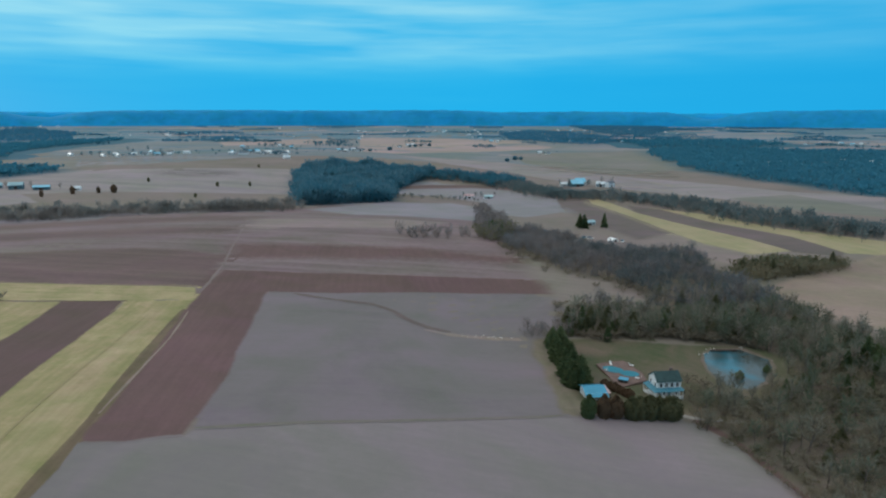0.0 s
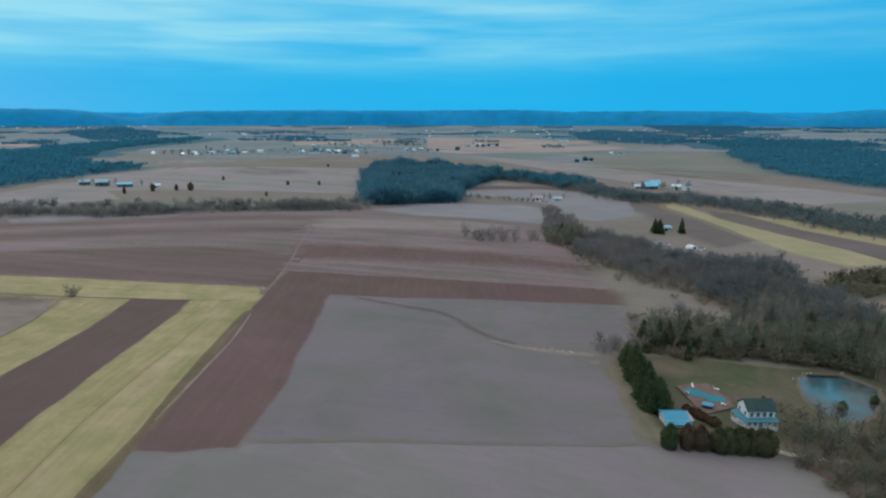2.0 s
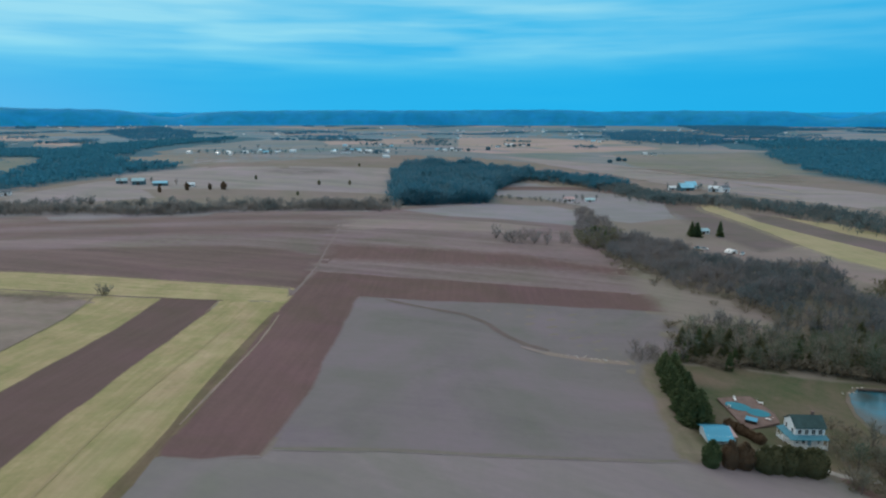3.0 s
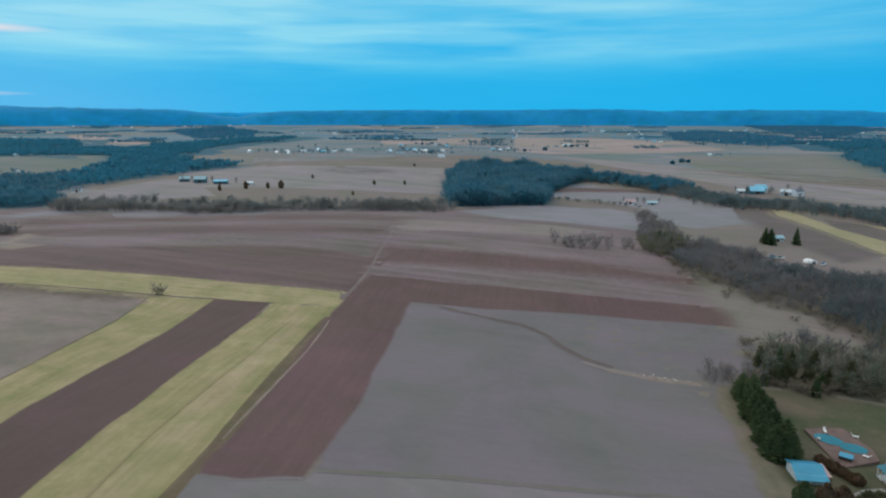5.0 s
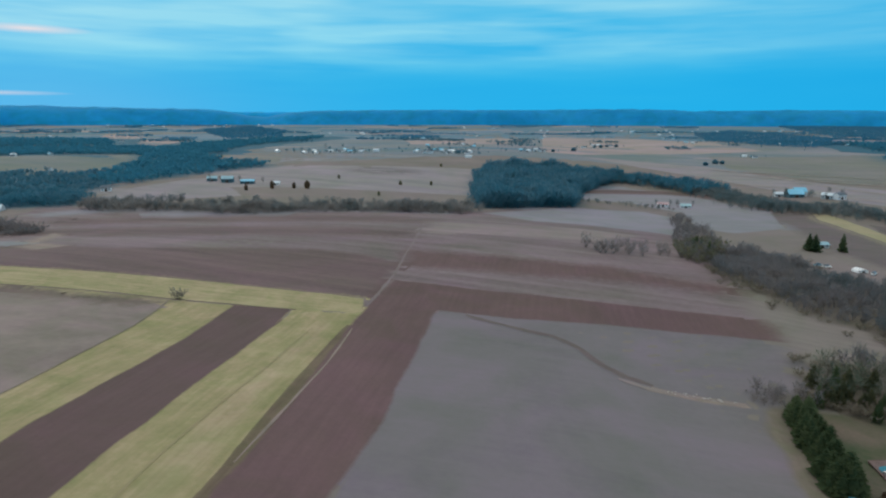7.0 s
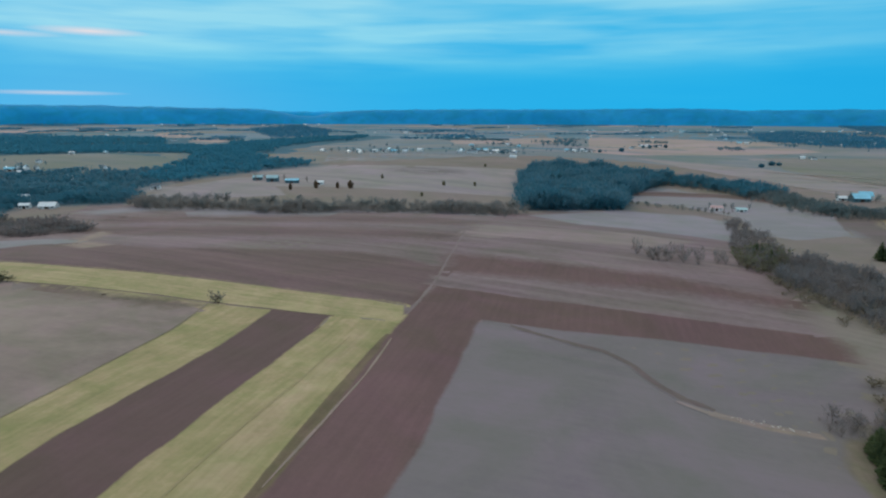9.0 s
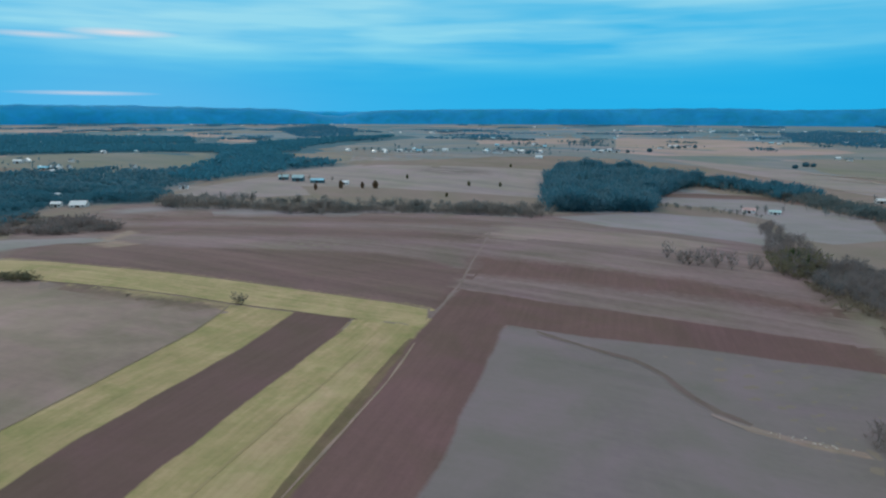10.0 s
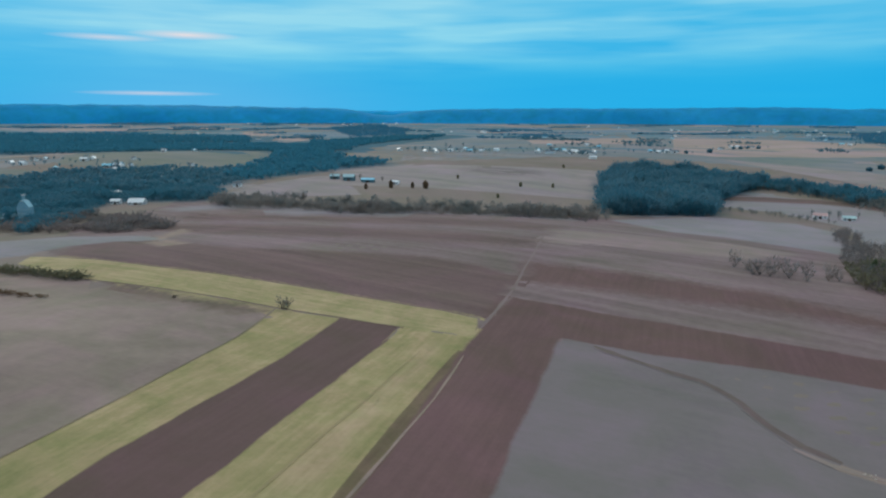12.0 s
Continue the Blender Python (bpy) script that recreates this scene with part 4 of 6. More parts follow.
BROAD_WOOD = [(32, 357), (62, 425), (84, 372), (100, 352), (125, 350), (140, 343), (136, 303), (137.4, 265.6), (140.1, 246.8), (146.5, 233.5), (160.5, 212.7), (159.8, 192.4), (129, 167.5), (124.6, 192.8), (111.5, 192.8), (108.9, 202.6), (85.4, 213.2), (56.4, 212.1), (45, 216.6), (45.1, 234.8), (64.7, 245.9), (87.2, 243.1), (90.4, 260.5), (78.2, 279.7), (59.9, 294.6)]
NEAR_WOOD = [(112, 190), (122.7, 192.8), (146.5, 192.6), (150.6, 167.4), (90.5, 94.4), (65.4, 94), (73.6, 113.4), (72.6, 122.4), (69.7, 137.7), (63.9, 149.6), (74.2, 165.5), (84, 158)]
field("wood_floor", BROAD_WOOD, FLOOR_WOOD, "brown leaf litter under the bare wood", 1, 2.0, 0.05, 6)
field("wood_floor", NEAR_WOOD, FLOOR_WOOD, "brown rough litter under the thicket", 1, 2.0, 0.05, 5)
spots = scatter(NEAR_WOOD, 5.0, RNG)
stand("bare_tree", BARE, spots[::3], 6, 10, BARK, TWIG_GREEN, "leafless grey-brown tree in the thicket", "tree", "thicket beside the house", 3, 1.1)
stand("bare_shrub", SHRUBS, spots[1::3], 3, 5.5, BARK, TWIG_BRUSH, "leafless brown shrub in the thicket", "shrub", "thicket beside the house", 4, 1.2)
woodland("thicket_brush", scatter(NEAR_WOOD, 3.0, RNG), FINE_TREES, 2.4, 6.0, THICKET_TWIG, "dense rounded olive-grey brush of the thicket", 56, 1.1)
woodland("undergrowth", spots[2::3] + scatter(NEAR_WOOD, 4, RNG), SHRUB_LOW, 1.5, 3.2, OLIVE_BRUSH, "tangled brown undergrowth of the thicket", 5, 1.4)
spots = scatter(BROAD_WOOD, 3.5, RNG)
near = [p for p in spots if p[1] < 262][::7][:230]
woodland("bare_woodland", [p for p in spots if p[1] < 240 and p not in near], BARE_LOW + FINE_TREES, 5.5, 9.5, TWIG_GREEN, "leafless olive-grey wood behind the garden", 57, 1.15)
woodland("bare_woodland", [p for p in spots if p[1] >= 240 and p[0] > 82 and p not in near], BARE_LOW + FINE_TREES, 5.5, 9.5, STREAM_TWIG, "leafless blue-grey wood on the low ground", 68, 1.15)
woodland("bare_woodland", [p for p in spots if p[1] >= 240 and p[0] <= 82 and p not in near], BARE_LOW + FINE_TREES, 5.5, 10, STREAM_TWIG, "dense leafless slate-grey wood along the stream", 6, 1.15)
stand("bare_tree", BARE, near, 7, 10, BARK, TWIG, "leafless grey-brown tree at the wood's edge", "tree", "trees of the stream wood", 7, 1.1)
woodland("brush_hedge", scatter([(140.6, 298.2), (163, 331), (188, 325), (222, 331), (204, 307), (168.1, 289.5), (143.3, 283.3)], 3.0, RNG), SHRUB_LOW + FINE_TREES, 4, 8.5, HEDGE_OLIVE, "dark olive brushy hedge on the slope", 8, 1.2)
woodland("tree_patch", scatter([(16, 370), (22, 450), (30, 560), (40, 627), (52, 467), (42, 362)], 4.8, RNG), FINE_TREES, 6, 11, SHOULDER_TWIG, "leafless trees on the shoulder of the hill", 9)
woodland("tree_patch", scatter([(12, 372), (36, 360), (46, 400), (40, 440), (20, 430)], 4.8, RNG), SHRUB_LOW, 4, 8, OLIVE_BRUSH, "dark olive brush under the hill trees", 19)
stand("bare_shrub", SHRUBS, along([(-26, 371), (4, 377), (14, 392)], 3.2, 10, RNG), 5, 9.5, TWIG_COOL, TWIG_COOL, "thin leafless tree at the field's end", "tree", "thin trees at the field end", 10, 0.75)
CENTRAL = [(-134, 588), (-168, 720), (-210, 900), (-218, 1040), (-120, 1060), (-20, 1000), (-52, 860), (-66, 760), (-56, 660)]
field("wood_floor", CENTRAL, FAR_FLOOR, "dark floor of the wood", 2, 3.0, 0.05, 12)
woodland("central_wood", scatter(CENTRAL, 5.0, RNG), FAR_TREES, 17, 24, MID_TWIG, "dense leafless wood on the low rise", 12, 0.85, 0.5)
woodland("wood_edge_brush", along(CENTRAL + CENTRAL[:1], 1.8, 6, RNG), FAR_TREES, 11, 19, MID_TWIG, "leafless brush round the wood, haze put into its blue", 59)
woodland("tree_row", along([(-76, 994), (-21, 966), (55, 922), (99, 798), (136, 688), (188, 650), (219, 572), (235, 493), (255, 448), (292, 401)], 0.42, 24, RNG), FAR_TREES, 6, 14, ROW_TWIG, "long belt of leafless trees", 13)
woodland("tree_row", along([(-60, 985), (-21, 966), (55, 922), (90, 830)], 0.7, 30, RNG), FAR_TREES, 13, 20, MID_TWIG, "thick belt of trees beside the wood", 25)
woodland("tree_row", along([(-62, 717), (-3, 707), (41, 671)], 3.5, 8, RNG), FAR_TREES, 5, 8, ROW_TWIG, "thin row of leafless trees", 23)
woodland("crest_hedgerow", along([(-445, 446), (-391, 458), (-353, 470), (-302, 460), (-284, 486), (-242, 506), (-199, 521), (-156, 534), (-130, 539)], 0.5, 16, RNG), FAR_TREES, 7, 12, HEDGE_TWIG, "leafless hedgerow behind the crest", 14, 0.9)
woodland("crest_hedgerow", [(x + RNG.normal(0, 6), y + 18 + RNG.normal(0, 8)) for x, y in along([(-445, 446), (-391, 458), (-353, 470), (-302, 460), (-284, 486), (-242, 506), (-199, 521), (-156, 534), (-130, 539)], 1.6, 12, RNG)], FAR_TREES, 9, 14, HEDGE_TWIG, "taller leafless trees in the hedgerow", 24)
WOODS = [([(513, 1597), (394, 983), (411, 812), (439, 611), (457, 568), (1146, 1449), (1059, 1497), (863, 1553), (790, 1733), (684, 1741)], 11, "broad valley woods, haze put into their blue-green"),
                         ([(612, 2226), (836, 2235), (1042, 2245), (1038, 1871), (805, 1732), (563, 1754)], 18, "scattered far woods about the town"),
                         ([(-2123, 998), (-1779, 1114), (-1519, 1184), (-1269, 1325), (-1060, 1352), (-860, 1141), (-712, 983), (-584, 953), (-547, 895), (-564, 785), (-560, 729), (-562, 643), (-557, 591), (-599, 605), (-698, 721), (-780, 888), (-927, 1040), (-1125, 953), (-1274, 831), (-1383, 664)], 11, "broad valley woods, haze put into their blue-green")]
WOODS += [([(-871, 564), (-785, 629), (-692, 715), (-599, 605), (-557, 591), (-529, 523), (-500, 462), (-553, 460), (-617, 469), (-683, 450), (-760, 436), (-795, 398), (-909, 449), (-823, 468)], 9, "valley woods below the pastures"),
                         ([(-2813, 1310), (-2225, 1597), (-1705, 1768), (-1350, 1407), (-1580, 1231), (-2167, 1018)], 16, "far woods below the ridge"),
                         ([(-935, 1178), (-1197, 1489), (-1250, 1900), (-1180, 2300), (-1100, 2150), (-1010, 1640), (-880, 1240), (-800, 1130)], 12, "belt of valley woods"),
                         ([(-633, 888), (-616, 936), (-581, 956), (-574, 872), (-573, 801)], 9, "tongue of woodland in the valley"),
                         ([(-479, 288.8), (-480, 312), (-503, 369), (-526, 406), (-461, 460), (-492, 503), (-574, 504), (-688, 454), (-689, 398), (-690, 329), (-477, 239.9)], 8, "woods below the hill's end")]
for ring, gap, label in WOODS:
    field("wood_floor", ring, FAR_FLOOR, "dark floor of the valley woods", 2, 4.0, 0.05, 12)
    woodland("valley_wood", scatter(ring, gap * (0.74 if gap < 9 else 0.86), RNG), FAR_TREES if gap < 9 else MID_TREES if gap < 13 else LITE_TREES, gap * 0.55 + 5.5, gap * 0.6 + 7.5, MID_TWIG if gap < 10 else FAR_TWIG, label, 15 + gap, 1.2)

woodland("field_brush", scatter([(-477, 240), (-442, 270), (-396.8, 278.2), (-352.6, 284.6), (-340.5, 309.6), (-354, 330), (-416, 351), (-474, 350), (-476, 326), (-485, 292), (-509, 253)], 4.0, RNG), SHRUB_LOW + FINE_TREES[:3], 3.5, 7, SHOULDER_TWIG, "dark brush and bare trees on the hill's end", 42, 1.3)
woodland("wood_edge_brush", along([(43, 216), (52, 214.5), (64, 215), (85, 216), (100, 209), (112, 207)], 0.7, 4, RNG), SHRUB_LOW, 2, 4, TWIG_BRUSH, "brown brush along the wood's edge", 51, 1.3)
woodland("wood_edge_brush", along([(118, 200), (126, 190), (132, 172), (128, 150), (118, 130)], 1.2, 14, RNG), SHRUB_LOW, 2, 4, OLIVE_BRUSH, "olive brush in the thicket", 52, 1.3)
woodland("valley_wood", scatter([(-496, 248), (-465, 282), (-448, 301), (-443, 326), (-488, 362), (-506, 327), (-512, 306), (-548, 269)], 5, RNG), FAR_TREES, 6, 9, MID_TWIG, "bare wood on the hill's far end", 53)
woodland("wood_edge_brush", along(BROAD_WOOD[19:] + BROAD_WOOD[:3], 2.2, 9, RNG), SHRUB_LOW, 1.5, 4, TWIG_BRUSH, "thin leafless brush at the wood's margin", 54, 1.3)
woodland("wood_edge_brush", along(BROAD_WOOD[4:10], 2.2, 9, RNG), SHRUB_LOW, 1.5, 4.5, TWIG_GREEN, "thin leafless brush at the wood's far margin", 55, 1.3)
woodland("valley_wood", scatter([(-407, 260), (-406, 275), (-441, 312), (-484, 355), (-515, 393), (-566, 420), (-623, 413), (-650, 392)], 5, RNG), FAR_TREES, 6, 10, MID_TWIG, "bare wood beyond the hill's end", 58)
for ring in ([(266, 2942), (469, 3416), (623, 3147), (710, 2691), (594, 2136), (446, 1904), (348, 2078), (245, 2314)],
             [(842, 4243), (1105, 4182), (1374, 4100), (1206, 3329), (879, 2743), (750, 3006)],
             [(-2085, 2741), (-2126, 3231), (-1670, 2857), (-1312, 2206), (-1405, 1992)]):
    woodland("valley_wood", scatter(ring, 13, RNG), LITE_TREES, 9, 14, HAZE_TWIG, "far woods in the valley, haze put into their blue", 69)
# far patchwork of fields, belts and copses across the valley floor
def bearing(az, r):
    return -math.sin(radians(az)) * r, math.cos(radians(az)) * r


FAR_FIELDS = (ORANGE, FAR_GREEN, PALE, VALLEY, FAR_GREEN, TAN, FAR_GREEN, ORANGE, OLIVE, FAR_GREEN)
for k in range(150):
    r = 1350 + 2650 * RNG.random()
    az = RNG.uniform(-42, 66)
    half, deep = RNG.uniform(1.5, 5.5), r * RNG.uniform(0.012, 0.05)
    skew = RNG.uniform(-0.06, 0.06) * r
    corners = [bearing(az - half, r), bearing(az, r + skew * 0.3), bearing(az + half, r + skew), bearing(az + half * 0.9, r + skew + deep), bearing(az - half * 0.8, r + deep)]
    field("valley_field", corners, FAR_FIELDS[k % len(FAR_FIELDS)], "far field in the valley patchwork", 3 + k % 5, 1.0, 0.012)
for k in range(60):
    r = 1500 + 2850 * RNG.random() ** 0.9
    az = RNG.uniform(-42, 68)
    wide = RNG.uniform(0.6, 4.0)
    line = [bearing(az + wide * f, r * (1 + RNG.uniform(-0.03, 0.03))) for f in (-1, -0.5, 0, 0.5, 1)]
    woodland("far_tree_belt", along(line, 2.0, r * RNG.uniform(0.005, 0.02), RNG), LITE_TREES, 6, 14, HAZE_TWIG if r > 2300 else BELT_TWIG, "far belt of trees, haze put into their blue-green", 40 + k, 1.3, 0.4)
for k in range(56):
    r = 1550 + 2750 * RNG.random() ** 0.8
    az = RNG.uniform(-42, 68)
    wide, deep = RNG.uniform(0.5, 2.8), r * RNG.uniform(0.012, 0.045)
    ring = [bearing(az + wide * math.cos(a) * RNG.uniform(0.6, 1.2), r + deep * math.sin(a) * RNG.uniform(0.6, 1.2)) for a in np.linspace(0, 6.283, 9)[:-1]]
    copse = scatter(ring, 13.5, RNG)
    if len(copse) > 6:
        woodland("far_copse", copse, LITE_TREES, 6, 13, HAZE_TWIG if r > 2300 else BELT_TWIG, "far copse of trees, haze put into their blue-green", 140 + k, 1.2, 0.4)

# ---- things ----
WHITE_PAINT = plain("white_siding", (0.74, 0.76, 0.76), 0.6, 0, 0.3, 0.06)
TEAL_ROOF = plain("green_shingles", (0.045, 0.085, 0.085), 0.85, 0, 0.2, 0.2, 2.0)
PORCH_ROOF = plain("blue_green_porch_roof", (0.06, 0.22, 0.29), 0.6, 0, 0.4, 0.12, 2.0)
BLUE_ROOF = plain("pale_blue_metal_roof", (0.06, 0.33, 0.49), 0.42, 0.25, 0.5, 0.1, 0.8)
WHITE_ROOF = plain("white_metal_roof", (0.62, 0.70, 0.73), 0.4, 0.2, 0.5, 0.08, 0.5)
CYAN_ROOF = plain("weathered_blue_roof", (0.22, 0.58, 0.75), 0.45, 0.2, 0.5, 0.15, 0.4)
GREY_ROOF = plain("grey_shingles", (0.16, 0.19, 0.21), 0.8, 0, 0.2, 0.15, 0.8)
RED_ROOF = plain("dull_red_roof", (0.52, 0.36, 0.35), 0.6, 0.1, 0.3, 0.15, 0.6)
GREEN_ROOF = plain("green_metal_roof", (0.38, 0.58, 0.6), 0.5, 0.1, 0.4, 0.12, 0.6)
TEAL_WALL = plain("blue_grey_boards", (0.20, 0.33, 0.38), 0.7, 0, 0.3, 0.12, 0.6)
DARK_TEAL = plain("dark_blue_grey_boards", (0.07, 0.15, 0.18), 0.75, 0, 0.3, 0.15, 0.6)
PALE_WALL = plain("pale_boards", (0.52, 0.56, 0.57), 0.7, 0, 0.3, 0.1, 0.6)
DARK_WOOD = plain("dark_weathered_wood", (0.055, 0.045, 0.04), 0.9, 0, 0.2, 0.25, 2.0)
BRICK = plain("red_brown_paving", (0.185, 0.13, 0.115), 0.85, 0, 0.2, 0.18, 2.0)
COVER = plain("blue_pool_cover", (0.012, 0.19, 0.255), 0.5, 0, 0.3, 0.12, 1.0)
GRAVEL = plain("pale_gravel", (0.30, 0.285, 0.26), 0.95, 0, 0.1, 0.15, 3.0)
STONE = plain("washed_stone", (0.5, 0.47, 0.43), 0.9, 0, 0.2, 0.2, 2.0)
PLASTIC = plain("white_plastic", (0.78, 0.78, 0.76), 0.4, 0, 0.5, 0.04)
STEEL = plain("galvanised_steel", (0.28, 0.47, 0.53), 0.45, 0.5, 0.5, 0.15, 0.5)


def dark_glass():
    mat, tree, bsdf = principled("window_glass", 0.06, 0, 0.6)
    bsdf.inputs["Base Color"].default_value = (0.02, 0.03, 0.04, 1)
    return mat


def pond_water():
    mat, tree, bsdf = principled("pond_water", 0.1, 0, 0.35)
    coord = tree.nodes.new("ShaderNodeTexCoord")
    ripple = node(tree, "ShaderNodeTexNoise", Scale=1.2, Detail=4.0)
    tree.links.new(coord.outputs["Object"], ripple.inputs["Vector"])
    bump = node(tree, "ShaderNodeBump", Strength=0.12, Distance=0.05)
    tree.links.new(ripple.outputs[0], bump.inputs["Height"])
    tree.links.new(bump.outputs[0], bsdf.inputs["Normal"])
    # dark patches paint the wood's reflection into the water's colour
    reflected_wood = node(tree, "ShaderNodeTexNoise", Scale=0.055, Detail=3.0)
    tree.links.new(coord.outputs["Object"], reflected_wood.inputs["Vector"])
    col = ramp(tree, [(0.44, (0.05, 0.062, 0.058)), (0.6, (0.014, 0.13, 0.185))])
    tree.links.new(reflected_wood.outputs[0], col.inputs[0])
    tree.links.new(col.outputs[0], bsdf.inputs["Base Color"])
    return mat


GLASS = dark_glass()
WATER = pond_water()


def part(name, bm, mat, parent, label=""):
    me = bpy.data.meshes.new(name)
    bmesh.ops.recalc_face_normals(bm, faces=bm.faces[:])
    bm.to_mesh(me)
    bm.free()
    me.materials.append(mat)
    ob = new(name, me)
    ob.parent = parent
    return tagged(ob, label)


def box(bm, x0, y0, z0, x1, y1, z1, bevel=0.0):
    made = bmesh.ops.create_cube(bm, size=1, matrix=Matrix.Translation(((x0 + x1) / 2, (y0 + y1) / 2, (z0 + z1) / 2)) @ Matrix.Diagonal((x1 - x0, y1 - y0, z1 - z0, 1)))
    if bevel:
        edges = {e for v in made["verts"] for e in v.link_edges}
        bmesh.ops.bevel(bm, geom=list(edges), offset=bevel, segments=1, affect="EDGES")


def boxes(*sizes, bevel=0.0):
    bm = bmesh.new()
    for s in sizes:
        box(bm, *s, bevel)
    return bm


def prism(points, y0, y1):
    """A solid of the outline (x, z), from y0 to y1."""
    bm = bmesh.new()
    a = [bm.verts.new((x, y0, z)) for x, z in points]
    b = [bm.verts.new((x, y1, z)) for x, z in points]
    bm.faces.new(a)
    bm.faces.new(b[::-1])
    for i in range(len(points)):
        j = (i + 1) % len(points)
        bm.faces.new((a[i], b[i], b[j], a[j]))
    return bm


def turned(bm, degrees):
    bmesh.ops.rotate(bm, verts=bm.verts[:], matrix=Matrix.Rotation(radians(degrees), 3, "Z"))
    return bm


def sloped(x0, x1, y_low, z_low, y_high, z_high, thick=0.14):
    """One roof slope, from its eave to its ridge."""
    bm = bmesh.new()
    low = [(x0, y_low, z_low), (x1, y_low, z_low), (x1, y_high, z_high), (x0, y_high, z_high)]
    a = [bm.verts.new(p) for p in low]
    b = [bm.verts.new((x, y, z + thick)) for x, y, z in low]
    bm.faces.new(a[::-1])
    bm.faces.new(b)
    for i in range(4):
        j = (i + 1) % 4
        bm.faces.new((a[i], a[j], b[j], b[i]))
    return bm


def set_down(root, x, y, turn, sink=0.0):
    root.matrix_basis = Matrix.Translation((x, y, height(x, y) - sink)) @ Matrix.Rotation(radians(turn), 4, "Z")
    return root


def window(parent, x, y, z, w, h, face):
    """A window on a wall: face is the outward axis, 'front' (-y), 'back', 'left' (-x) or 'right'."""
    side = {"front": (0, -1), "back": (0, 1), "left": (-1, 0), "right": (1, 0)}[face]
    d = 0.06
    if side[0] == 0:
        frame_box = boxes((x - w / 2 - 0.1, y - d, z - 0.1, x + w / 2 + 0.1, y + d, z), (x - w / 2 - 0.1, y - d, z + h, x + w / 2 + 0.1, y + d, z + h + 0.1),
                          (x - w / 2 - 0.1, y - d, z, x - w / 2, y + d, z + h), (x + w / 2, y - d, z, x + w / 2 + 0.1, y + d, z + h), (x - 0.03, y - d, z, x + 0.03, y + d, z + h))
        pane = boxes((x - w / 2, y - 0.03, z, x + w / 2, y + 0.03, z + h))
    else:
        frame_box = boxes((x - d, y - w / 2 - 0.1, z - 0.1, x + d, y + w / 2 + 0.1, z), (x - d, y - w / 2 - 0.1, z + h, x + d, y + w / 2 + 0.1, z + h + 0.1),
                          (x - d, y - w / 2 - 0.1, z, x + d, y - w / 2, z + h), (x - d, y + w / 2, z, x + d, y + w / 2 + 0.1, z + h))
        pane = boxes((x - 0.03, y - w / 2, z, x + 0.03, y + w / 2, z + h))
    made = part("window", frame_box, PLASTIC, parent)
    part("pane", pane, GLASS, made, "dark window pane")
    return made


